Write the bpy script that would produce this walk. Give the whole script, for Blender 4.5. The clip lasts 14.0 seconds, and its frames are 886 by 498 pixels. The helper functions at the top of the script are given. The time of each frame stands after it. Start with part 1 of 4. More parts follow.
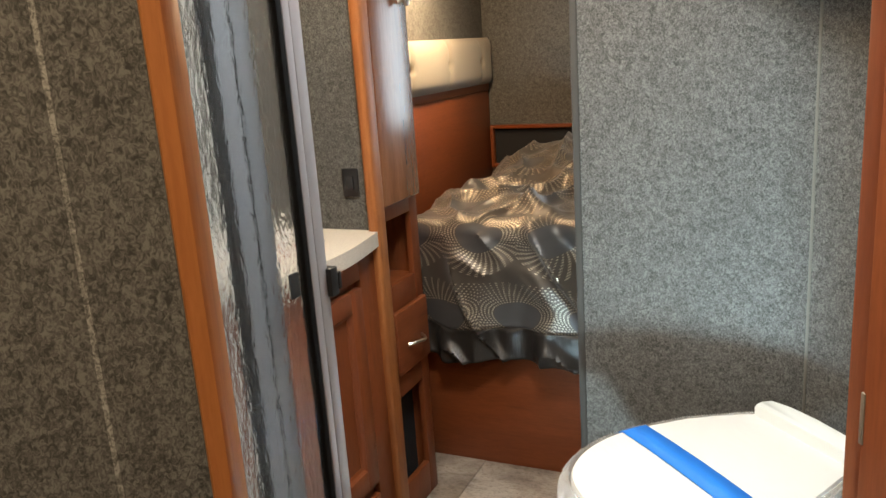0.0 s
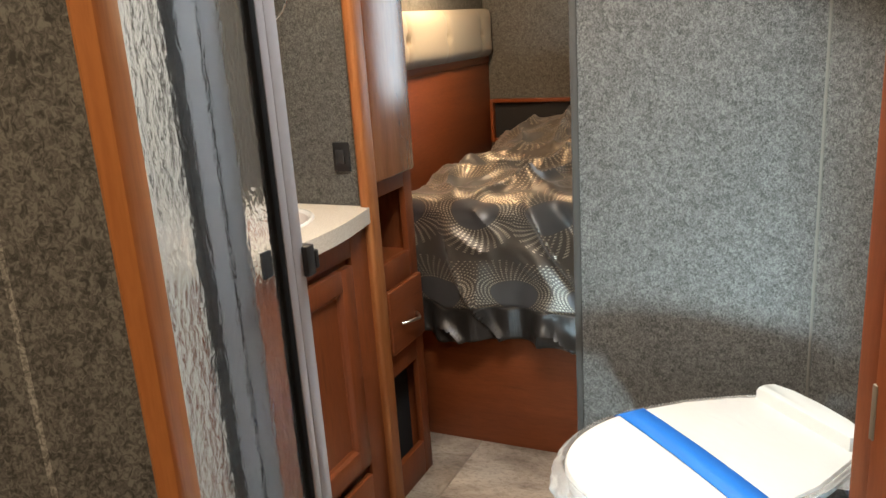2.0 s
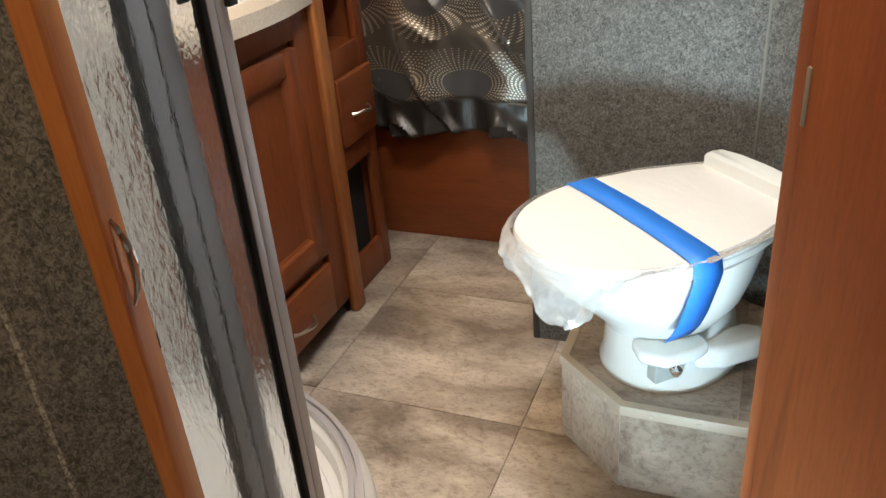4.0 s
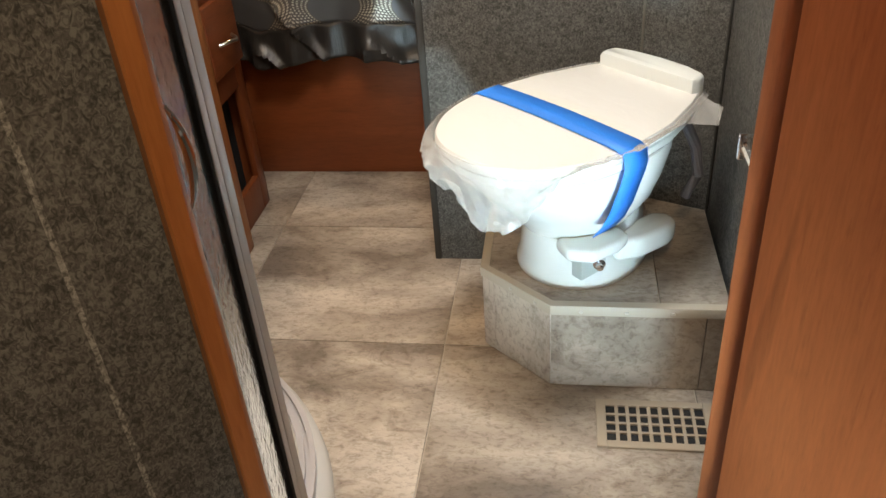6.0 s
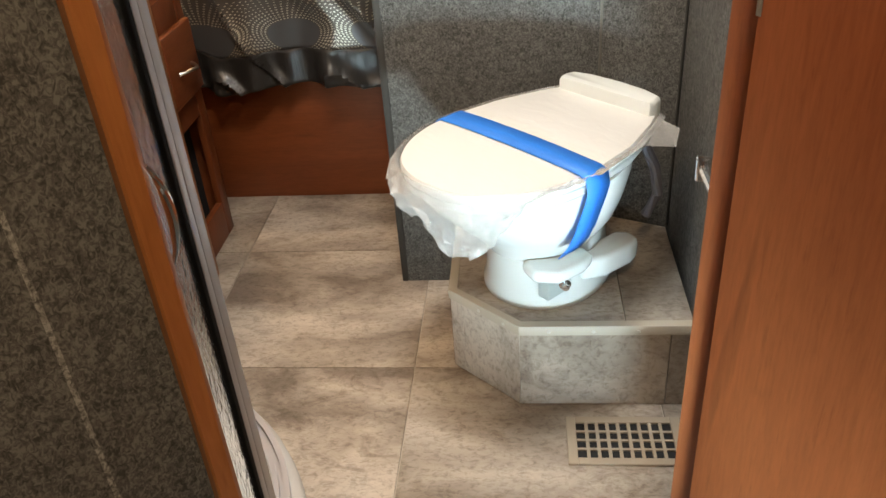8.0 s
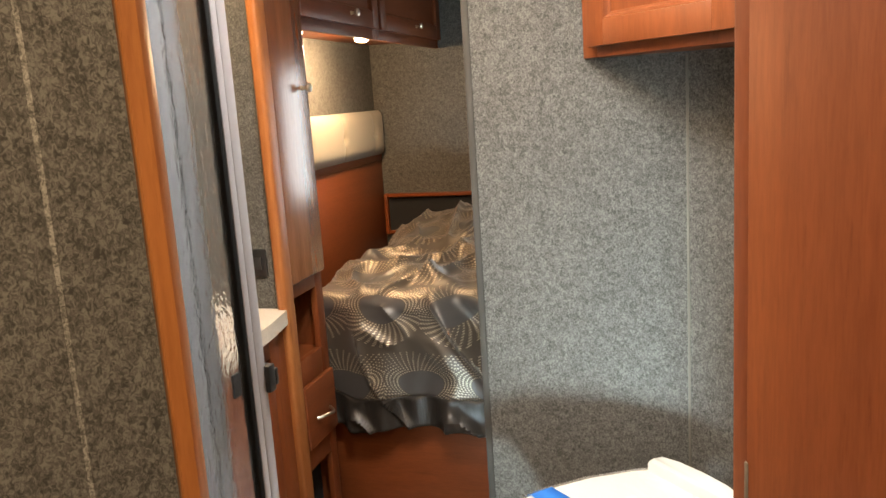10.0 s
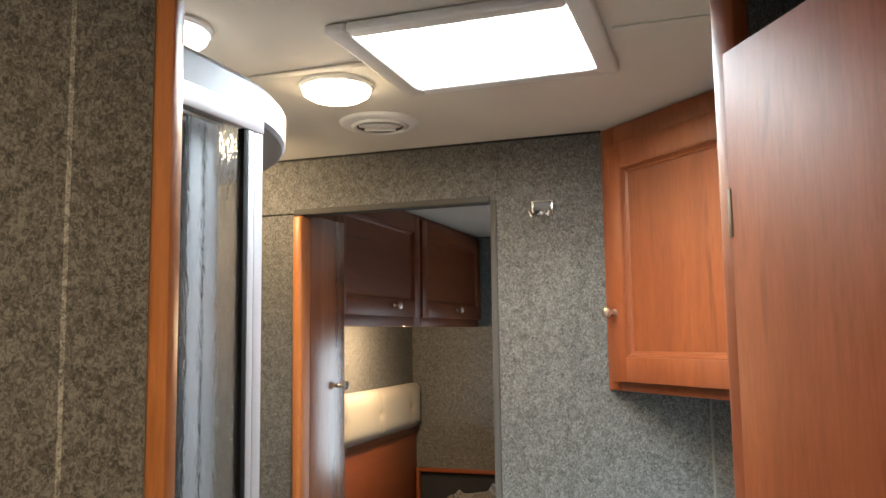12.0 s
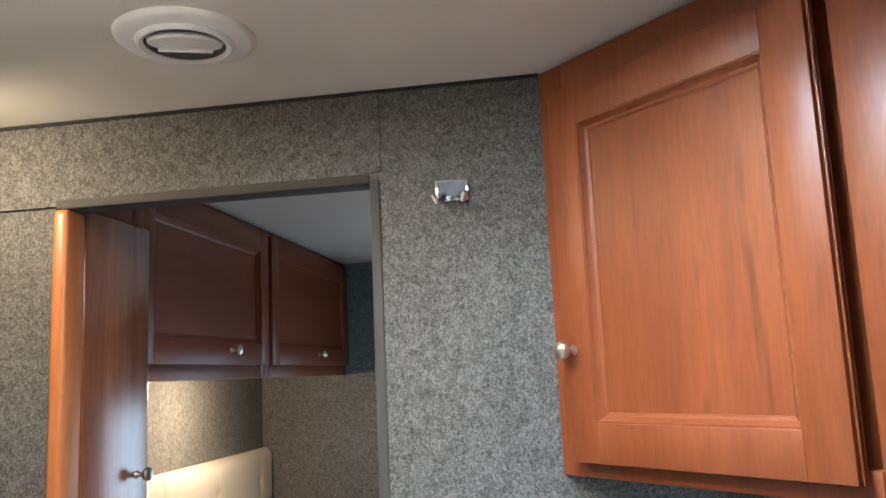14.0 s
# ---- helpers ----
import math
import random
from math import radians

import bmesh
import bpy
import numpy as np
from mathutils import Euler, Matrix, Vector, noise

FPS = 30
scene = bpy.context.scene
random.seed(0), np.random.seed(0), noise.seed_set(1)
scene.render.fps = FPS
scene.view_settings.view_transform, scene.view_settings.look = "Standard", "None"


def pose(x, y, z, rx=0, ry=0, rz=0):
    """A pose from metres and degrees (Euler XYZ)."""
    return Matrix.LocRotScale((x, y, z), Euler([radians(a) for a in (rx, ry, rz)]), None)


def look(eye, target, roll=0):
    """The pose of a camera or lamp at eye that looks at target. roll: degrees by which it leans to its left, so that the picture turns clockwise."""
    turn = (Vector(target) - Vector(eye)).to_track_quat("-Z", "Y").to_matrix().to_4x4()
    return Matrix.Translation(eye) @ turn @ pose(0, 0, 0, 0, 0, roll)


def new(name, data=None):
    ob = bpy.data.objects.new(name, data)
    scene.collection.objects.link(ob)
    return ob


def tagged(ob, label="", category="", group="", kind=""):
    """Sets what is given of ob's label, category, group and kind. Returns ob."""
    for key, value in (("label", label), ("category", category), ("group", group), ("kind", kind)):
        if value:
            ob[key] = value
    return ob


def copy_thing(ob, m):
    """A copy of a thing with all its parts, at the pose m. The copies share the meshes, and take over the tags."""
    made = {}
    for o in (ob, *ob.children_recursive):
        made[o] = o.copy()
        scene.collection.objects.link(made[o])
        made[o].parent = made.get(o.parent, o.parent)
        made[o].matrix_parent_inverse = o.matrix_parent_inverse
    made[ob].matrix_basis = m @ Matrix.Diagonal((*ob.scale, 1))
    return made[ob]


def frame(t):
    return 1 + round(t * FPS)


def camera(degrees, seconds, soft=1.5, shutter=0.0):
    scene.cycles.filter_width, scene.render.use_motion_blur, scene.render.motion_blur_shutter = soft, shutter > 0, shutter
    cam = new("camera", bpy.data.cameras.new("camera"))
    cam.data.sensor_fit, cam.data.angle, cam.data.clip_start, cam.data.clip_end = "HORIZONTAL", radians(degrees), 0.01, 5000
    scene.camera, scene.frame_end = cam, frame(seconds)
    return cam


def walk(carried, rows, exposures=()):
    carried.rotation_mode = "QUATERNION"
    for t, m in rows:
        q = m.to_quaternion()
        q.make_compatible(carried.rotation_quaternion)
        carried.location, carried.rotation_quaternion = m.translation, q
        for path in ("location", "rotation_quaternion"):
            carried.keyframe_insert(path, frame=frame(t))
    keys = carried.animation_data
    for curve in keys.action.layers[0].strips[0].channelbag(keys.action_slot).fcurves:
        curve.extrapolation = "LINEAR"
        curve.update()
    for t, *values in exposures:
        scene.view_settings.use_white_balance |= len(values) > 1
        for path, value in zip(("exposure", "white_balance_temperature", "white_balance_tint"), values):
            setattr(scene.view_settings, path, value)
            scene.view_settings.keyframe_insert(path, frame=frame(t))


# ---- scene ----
cam = camera(57.9, 14.0)
PATH = [
    (0, (0.062, 0.068, 1.309), (-0.761, 1.824, 0.822), -4.0),
    (0.5, (0.042, 0.1, 1.338), (-0.837, 1.836, 0.875), -5.1),
    (1, (0.036, 0.137, 1.363), (-0.858, 1.883, 0.973), -5.7),
    (1.5, (0.047, 0.132, 1.34), (-0.826, 1.881, 0.918), -4.9),
    (2, (0.058, 0.13, 1.294), (-0.77, 1.868, 0.75), -3.9),
    (2.5, (0.07, 0.131, 1.252), (-0.714, 1.851, 0.598), -3.5),
    (3, (0.082, 0.136, 1.227), (-0.682, 1.834, 0.497), -3.8),
    (3.5, (0.1, 0.136, 1.207), (-0.658, 1.792, 0.381), -4.4),
    (3.7, (0.099, 0.132, 1.192), (-0.647, 1.764, 0.31), -4.7),
    (5.8, (-0.086, 0.092, 1.157), (-0.423, 1.751, 0.092), -5.1),
    (6, (-0.089, 0.084, 1.133), (-0.381, 1.738, 0.047), -4.6),
    (6.5, (-0.101, 0.076, 1.119), (-0.32, 1.694, -0.036), -4.2),
    (7, (-0.096, 0.084, 1.137), (-0.298, 1.707, -0.015), -4.7),
    (7.2, (-0.098, 0.086, 1.138), (-0.29, 1.717, -0.004), -4.7),
    (9.5, (-0.068, 0.02, 1.308), (-0.456, 1.874, 0.666), -3.9),
    (10, (0.045, -0.023, 1.385), (-0.512, 1.861, 1.011), -3.8),
    (10.3, (0.105, -0.054, 1.429), (-0.532, 1.829, 1.212), -4.1),
    (10.5, (0.123, -0.075, 1.461), (-0.538, 1.808, 1.324), -3.4),
    (11, (0.147, -0.089, 1.529), (-0.537, 1.79, 1.583), -2.2),
    (11.5, (0.14, -0.097, 1.546), (-0.539, 1.779, 1.697), -0.8),
    (12, (0.1, -0.053, 1.573), (-0.547, 1.828, 1.783), -0.8),
    (12.5, (0.004, 0.11, 1.567), (-0.528, 2.023, 1.813), -1.0),
    (12.7, (-0.036, 0.18, 1.566), (-0.496, 2.111, 1.812), -1.1),
    (13, (-0.081, 0.284, 1.573), (-0.476, 2.229, 1.822), -1.6),
    (13.3, (-0.09, 0.406, 1.585), (-0.499, 2.34, 1.894), -1.6),
    (13.5, (-0.101, 0.482, 1.618), (-0.508, 2.415, 1.932), -1.7),
    (14, (-0.114, 0.601, 1.592), (-0.421, 2.554, 1.897), -2.6),
]
EXPOSURE = [(0, 0.46, 6750, 10), (0.5, 0.54, 6750, 11), (1, 0.74, 6800, 11), (1.5, 0.62, 6800, 11), (2, 0.46, 6800, 12), (3, 0.44, 6900, 13), (3.5, 0.28, 7000, 14), (6.5, 0.22, 7150, 13), (7.2, 0.22, 7150, 13), (9.5, 0.42, 7600, 17), (10, 0.70, 7500, 15), (10.5, 0.82, 7150, 14), (11, 0.50, 6900, 11), (11.5, 0.26, 6650, 10), (12, 0.30, 6550, 10), (12.5, 0.22, 6600, 10), (13, -0.02, 6800, 12), (13.5, 0.10, 6350, 10), (14, 0.40, 5650, 9)]
walk(cam, [(t, look(eye, target, roll)) for t, eye, target, roll in PATH], EXPOSURE)

# ---- light ----
world = bpy.data.worlds.new("sky")
world.use_nodes = True
scene.world = world
wn = world.node_tree.nodes
sky = wn.new("ShaderNodeTexSky")
sky.sky_type, sky.sun_disc = "NISHITA", False
sky.sun_elevation, sky.sun_rotation = radians(50), radians(200)
world.node_tree.links.new(sky.outputs[0], wn["Background"].inputs[0])
wn["Background"].inputs[1].default_value = 0.12


def area(name, m, sx, sy, power, colour):
    d = bpy.data.lights.new(name, "AREA")
    d.shape, d.size, d.size_y, d.energy, d.color = "RECTANGLE", sx, sy, power, colour
    ob = new(name, d)
    ob.matrix_world = m
    return ob


def disc(name, m, size, power, colour, spread=180):
    d = bpy.data.lights.new(name, "AREA")
    d.shape, d.size, d.energy, d.color, d.spread = "DISK", size, power, colour, radians(spread)
    ob = new(name, d)
    ob.matrix_world = m
    return ob


H = 2.03            # ceiling
YP = 1.766          # bathroom face of the partition
XL, XR = -1.32, 1.1  # outer walls
YF, YB = 3.6, -3.2   # bedroom end wall, hall end wall
XB = 0.233          # right wall of the bathroom
WARM, DAY = (1.0, 0.74, 0.45), (0.72, 0.88, 1.0)
# hall window (unseen, added), bedroom window, roof vent: the daylight through each
area("hall_daylight", look((0.12, YB + 0.06, 1.05), (0.0, 1.7, 1.0)), 0.75, 0.95, 4.5, (0.60, 0.84, 1.0))
# unseen low lamp, added for the bluish light on partition and step
low_fill = area("entry_daylight", look((0.13, -0.75, 0.03), (0.04, 1.77, 0.62)), 0.34, 0.26, 4.6, (0.58, 0.84, 1.0))
low_fill.data.spread = radians(35)
area("vent_daylight", pose(-0.239, 1.140, 2.122), 0.315, 0.268, 18, (0.84, 0.94, 1.0))
disc("ceiling_light_glow", pose(-0.545, 1.235, 1.990), 0.11, 4.6, WARM)
disc("vanity_light_glow", look((-1.045, 1.54, 1.985), (-0.98, 1.70, 1.75)), 0.10, 2.4, WARM)
# unseen warm fill under the hall ceiling, added to brighten the doorway wall
disc("hall_light_glow", pose(-0.04, -0.18, 1.97), 0.14, 9.4, (1.0, 0.76, 0.48))
disc("shower_light_glow", pose(-0.655, 0.895, 1.985), 0.10, 2.4, (1.0, 0.92, 0.80))
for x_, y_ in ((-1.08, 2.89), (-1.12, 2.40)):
    disc("reading_glow", look((x_, y_, 1.598), (-1.32, y_ + 0.02, 1.30)), 0.04, 1.8, WARM, 130)
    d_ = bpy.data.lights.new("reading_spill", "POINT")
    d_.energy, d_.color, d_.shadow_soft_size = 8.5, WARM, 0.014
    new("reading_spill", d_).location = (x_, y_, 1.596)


# ---- materials ----
def mat(name, colour, rough=0.5, metal=0.0, **more):
    m = bpy.data.materials.new(name)
    m.use_nodes = True
    b = m.node_tree.nodes["Principled BSDF"]
    b.inputs["Base Color"].default_value = (*colour, 1)
    b.inputs["Roughness"].default_value = rough
    b.inputs["Metallic"].default_value = metal
    for k, v in more.items():
        b.inputs[k.replace("_", " ")].default_value = v
    return m


class Nodes:
    """Short hand for a material's nodes."""

    def __init__(self, m):
        self.t = m.node_tree
        self.b = self.t.nodes["Principled BSDF"]

    def add(self, kind, **vals):
        n = self.t.nodes.new(kind)
        for k, v in vals.items():
            if k.startswith("_"):
                n.inputs[int(k[1:])].default_value = v
            elif k in n.inputs:
                n.inputs[k].default_value = v
        return n

    def link(self, a, b):
        self.t.links.new(a, b)

    def coord(self, scale=(1, 1, 1), which="Object"):
        c = self.t.nodes.new("ShaderNodeTexCoord")
        mp = self.t.nodes.new("ShaderNodeMapping")
        mp.inputs["Scale"].default_value = scale
        self.link(c.outputs[which], mp.inputs[0])
        return mp.outputs[0]

    def noise(self, co, scale, detail=4, rough=0.55, distort=0.0):
        n = self.add("ShaderNodeTexNoise", Scale=scale, Detail=detail, Roughness=rough, Distortion=distort)
        self.link(co, n.inputs["Vector"])
        return n.outputs[0]

    def ramp(self, fac, *stops):
        r = self.t.nodes.new("ShaderNodeValToRGB")
        e = r.color_ramp.elements
        while len(e) < len(stops):
            e.new(0.5)
        for el, (p, c) in zip(e, stops):
            el.position, el.color = p, (*c, 1) if len(c) == 3 else c
        self.link(fac, r.inputs[0])
        return r.outputs[0]

    def mix(self, kind, fac, a, b):
        n = self.t.nodes.new("ShaderNodeMix")
        n.data_type, n.blend_type = "RGBA", kind
        n.inputs[0].default_value = fac if isinstance(fac, (int, float)) else 0
        if not isinstance(fac, (int, float)):
            self.link(fac, n.inputs[0])
        for s, i in ((a, 6), (b, 7)):
            if isinstance(s, tuple):
                n.inputs[i].default_value = (*s, 1)
            else:
                self.link(s, n.inputs[i])
        return n.outputs[2]

    def math(self, op, a, b=0.0, c=0.0):
        n = self.t.nodes.new("ShaderNodeMath")
        n.operation = op
        for i, s in enumerate((a, b, c)):
            if isinstance(s, (int, float)):
                n.inputs[i].default_value = s
            else:
                self.link(s, n.inputs[i])
        return n.outputs[0]

    def bump(self, height, strength=0.3, dist=0.002):
        n = self.add("ShaderNodeBump", Strength=strength, Distance=dist)
        self.link(height, n.inputs["Height"])
        self.link(n.outputs[0], self.b.inputs["Normal"])


def felt(name, dark, mid, light):
    """Mottled felt-look wall covering."""
    m = mat(name, mid, 0.85)
    n = Nodes(m)
    co = n.coord()
    fibre = n.noise(n.coord((1, 1, 0.75)), 290, 3, 0.6, 1.2)
    blot = n.noise(co, 70, 3, 0.6, 0.8)
    big = n.noise(co, 5, 3, 0.5)
    both = n.math("ADD", n.math("MULTIPLY", fibre, 0.72), n.math("MULTIPLY", blot, 0.28))
    col = n.ramp(both, (0.38, dark), (0.49, mid), (0.60, light))
    col = n.mix("MULTIPLY", 0.5, col, n.ramp(big, (0.3, (0.82, 0.82, 0.82)), (0.7, (1.05, 1.05, 1.05))))
    n.link(col, n.b.inputs["Base Color"])
    n.bump(both, 0.35, 0.0015)
    return m


def wood(name, axis, dark, mid, light, rough=0.42, fine=1.0, coat=0.12, spec=0.32):
    """Cherry-stained wood with its grain along one axis."""
    m = mat(name, mid, rough, Coat_Weight=coat, Coat_Roughness=0.26 if coat > 0.3 else 0.32, Specular_IOR_Level=spec)
    n = Nodes(m)
    long = {"x": (0.12, 1, 1), "y": (1, 0.12, 1), "z": (1, 1, 0.10)}[axis]
    info = n.t.nodes.new("ShaderNodeObjectInfo")
    co = n.coord(long)
    sh = n.t.nodes.new("ShaderNodeVectorMath")
    sh.operation = "ADD"
    n.link(co, sh.inputs[0])
    n.link(info.outputs["Random"], sh.inputs[1])
    co = sh.outputs[0]
    figure = n.noise(co, 13 * fine, 6, 0.62, 0.5)
    grain = n.noise(co, 210 * fine, 4, 0.65, 0.3)
    knots = n.noise(co, 26 * fine, 2, 0.5, 0.6)
    col = n.ramp(figure, (0.32, dark), (0.52, mid), (0.70, light))
    col = n.mix("MULTIPLY", 0.48, col, n.ramp(grain, (0.35, (0.72, 0.66, 0.6)), (0.6, (1, 1, 1))))
    col = n.mix("MULTIPLY", n.ramp(knots, (0.66, (0, 0, 0)), (0.76, (0.7, 0.7, 0.7))), col, (0.45, 0.36, 0.30))
    pore = n.noise(co, 95 * fine, 5, 0.7, 0.2)
    col = n.mix("MULTIPLY", n.ramp(pore, (0.58, (0, 0, 0)), (0.68, (0.34, 0.34, 0.34))), col, (0.55, 0.45, 0.40))
    n.link(col, n.b.inputs["Base Color"])
    n.bump(grain, 0.08, 0.0008)
    return m


W_D, W_M, W_L = (0.185, 0.047, 0.0145), (0.218, 0.0575, 0.0178), (0.250, 0.070, 0.0222)
M_felt = felt("wall_felt", (0.038, 0.036, 0.032), (0.091, 0.087, 0.079), (0.172, 0.166, 0.152))
M_felt_pale = felt("wall_felt_worn", (0.075, 0.071, 0.064), (0.19, 0.183, 0.166), (0.36, 0.35, 0.32))
M_wood_z = wood("cherry_upright", "z", W_D, W_M, W_L)
M_wood_y = wood("cherry_along_y", "y", W_D, W_M, W_L)
M_wood_x = wood("cherry_along_x", "x", W_D, W_M, W_L)
M_edge_z = wood("cherry_edge", "z", (0.28, 0.092, 0.026), (0.39, 0.140, 0.042), (0.47, 0.185, 0.06), 0.40)
M_leaf = wood("cherry_laminate", "z", W_D, W_M, W_L, 0.54, 1.0, 0.0, 0.12)
# near-black that stands in for shade in hollows and under the ceiling
M_dark = mat("painted_shade", (0.012, 0.012, 0.013), 0.8)
M_black = mat("black_plastic", (0.015, 0.015, 0.016), 0.35)
M_chrome = mat("chrome", (0.82, 0.82, 0.82), 0.12, 1.0)
M_nickel = mat("brushed_nickel", (0.62, 0.58, 0.52), 0.28, 1.0)
M_alu = mat("satin_aluminium", (0.50, 0.49, 0.51), 0.40, 0.4)
# the same aluminium, base darkened against the strong light from above
M_alu_dim = mat("aluminium_dimmed", (0.26, 0.265, 0.29), 0.50, 0.2)
M_rubber = mat("black_rubber_seal", (0.010, 0.010, 0.010), 0.75, Specular_IOR_Level=0.12)
M_beige = mat("beige_trim", (0.50, 0.44, 0.35), 0.5)
M_bead = mat("taupe_bead", (0.050, 0.046, 0.040), 0.8)
M_hinge = mat("dull_hinge", (0.20, 0.15, 0.105), 0.6, 0.3)
M_bead2 = mat("grey_beige_bead", (0.17, 0.158, 0.135), 0.7)
M_tape = mat("blue_tape", (0.012, 0.20, 0.75), 0.55)

M_ceil = mat("ceiling_vinyl", (0.72, 0.69, 0.62), 0.6)
n = Nodes(M_ceil)
n.bump(n.noise(n.coord(), 260, 3), 0.12, 0.001)
n.link(n.ramp(n.noise(n.coord(), 3, 3), (0.3, (0.68, 0.65, 0.58)), (0.7, (0.75, 0.72, 0.65))), n.b.inputs["Base Color"])

M_white = mat("white_plastic", (0.80, 0.80, 0.78), 0.32)
M_acrylic = mat("shower_acrylic", (0.78, 0.76, 0.73), 0.25)
M_porcelain = mat("toilet_plastic", (0.76, 0.79, 0.77), 0.18, Coat_Weight=0.4)
M_lid = mat("wrapped_lid", (0.75, 0.74, 0.71), 0.32)
n = Nodes(M_lid)
n.bump(n.noise(n.coord((1, 2.2, 1)), 16, 3, 0.5, 0.8), 0.35, 0.004)

M_wrap = mat("clear_wrap", (0.82, 0.80, 0.77), 0.20, Transmission_Weight=0.3, Alpha=0.38, Coat_Weight=0.6)
n = Nodes(M_wrap)
n.bump(n.noise(n.coord(), 55, 4, 0.6, 1.0), 0.7, 0.006)

M_top = mat("cultured_counter", (0.70, 0.62, 0.53), 0.3)
n = Nodes(M_top)
n.link(n.ramp(n.noise(n.coord(), 320, 2), (0.4, (0.60, 0.52, 0.43)), (0.6, (0.74, 0.67, 0.58))), n.b.inputs["Base Color"])
M_sink = mat("sink_white", (0.85, 0.85, 0.84), 0.15)

M_pad = mat("headboard_fabric", (0.34, 0.305, 0.245), 0.8, Sheen_Weight=0.15)
n = Nodes(M_pad)
n.bump(n.noise(n.coord(), 420, 2), 0.2, 0.001)
M_sheet = mat("mattress_ticking", (0.75, 0.78, 0.80), 0.8)

# lit things
M_lens = mat("lamp_lens", (1, 0.9, 0.7), 0.4, Emission_Color=(1.0, 0.80, 0.52, 1), Emission_Strength=14.0)
M_puck = mat("puck_lens", (1, 0.9, 0.7), 0.4, Emission_Color=(1.0, 0.82, 0.55, 1), Emission_Strength=9.0)
M_dome = mat("vent_dome", (0.9, 0.92, 0.95), 0.4, Emission_Color=(0.93, 0.98, 1.0, 1), Emission_Strength=2.2)
# glowing pane of the unseen hall window, dimmed to weaken its blue light
M_pane_hall = mat("window_daylight_dimmed", (0.8, 0.9, 1), 0.4, Emission_Color=(0.72, 0.88, 1.0, 1), Emission_Strength=1.0)
M_pane = mat("window_daylight", (0.8, 0.9, 1), 0.4, Emission_Color=(0.72, 0.88, 1.0, 1), Emission_Strength=2.7)

# stone-look floor tile: cloudy bands, a tone of its own for each tile
M_tile = mat("stone_vinyl", (0.35, 0.30, 0.25), 0.42)
n = Nodes(M_tile)
info = n.t.nodes.new("ShaderNodeObjectInfo")
sh = n.t.nodes.new("ShaderNodeVectorMath")
sh.operation = "MULTIPLY_ADD"
sh.inputs[1].default_value = (1.0, 1.7, 1)
n.link(n.coord(), sh.inputs[0])
sc = n.t.nodes.new("ShaderNodeVectorMath")
sc.operation = "SCALE"
sc.inputs[3].default_value = 37.0
n.link(info.outputs["Random"], sc.inputs[0])
n.link(sc.outputs[0], sh.inputs[2])
cloud = n.noise(sh.outputs[0], 2.6, 6, 0.60, 0.5)
pit = n.noise(sh.outputs[0], 60, 8, 0.72, 0.6)
flake = n.noise(sh.outputs[0], 9, 7, 0.68, 1.2)
col = n.ramp(cloud, (0.36, (0.19, 0.150, 0.120)), (0.50, (0.38, 0.318, 0.262)), (0.63, (0.54, 0.475, 0.405)))
col = n.mix("MULTIPLY", 0.6, col, n.ramp(pit, (0.36, (0.45, 0.40, 0.35)), (0.52, (1.08, 1.08, 1.08))))
col = n.mix("MULTIPLY", 0.55, col, n.ramp(flake, (0.33, (0.46, 0.40, 0.34)), (0.45, (1, 1, 1)), (0.62, (1.05, 1.05, 1.05)), (0.70, (1.30, 1.28, 1.25))))
tone = n.t.nodes.new("ShaderNodeHueSaturation")
n.link(n.math("ADD", n.math("MULTIPLY", info.outputs["Random"], 0.16), 0.92), tone.inputs["Value"])
n.link(col, tone.inputs["Color"])
n.link(tone.outputs[0], n.b.inputs["Base Color"])
n.bump(pit, 0.15, 0.001)
M_grout = mat("tile_joint", (0.46, 0.40, 0.33), 0.7)

# dark stone tile, of the step
M_step = M_tile.copy()
M_step.name = "step_stone"
M_register = mat("register_tan", (0.40, 0.33, 0.25), 0.45)

# pebbled shower glass: vertical runs and small ripples
M_glass = mat("rain_glass", (0.90, 0.93, 0.94), 0.09, Transmission_Weight=0.97, IOR=1.30)
n = Nodes(M_glass)
rip = n.noise(n.coord((1, 1, 0.45)), 150, 2, 0.5, 0.5)
run = n.noise(n.coord((1, 1, 0.12)), 30, 2, 0.5, 0.4)
n.bump(n.math("ADD", n.math("MULTIPLY", rip, 0.8), n.math("MULTIPLY", run, 0.6)), 0.26, 0.006)

# bedspread: satin with fans of small gilt dots
M_spread = mat("satin_bedspread", (0.10, 0.08, 0.07), 0.40, Sheen_Weight=0.2)
n = Nodes(M_spread)
uv = n.t.nodes.new("ShaderNodeUVMap")
sep = n.t.nodes.new("ShaderNodeSeparateXYZ")
n.link(uv.outputs[0], sep.inputs[0])
PW, PH = 0.235, 0.28
cu = n.math("DIVIDE", sep.outputs[0], PW)
cv = n.math("DIVIDE", sep.outputs[1], PH)
odd = n.math("MULTIPLY", n.math("MODULO", n.math("FLOOR", cv), 2.0), 0.5)
fx = n.math("MULTIPLY", n.math("SUBTRACT", n.math("FRACT", n.math("ADD", cu, odd)), 0.5), PW)
fy = n.math("MULTIPLY", n.math("SUBTRACT", n.math("FRACT", cv), 0.56), PH)
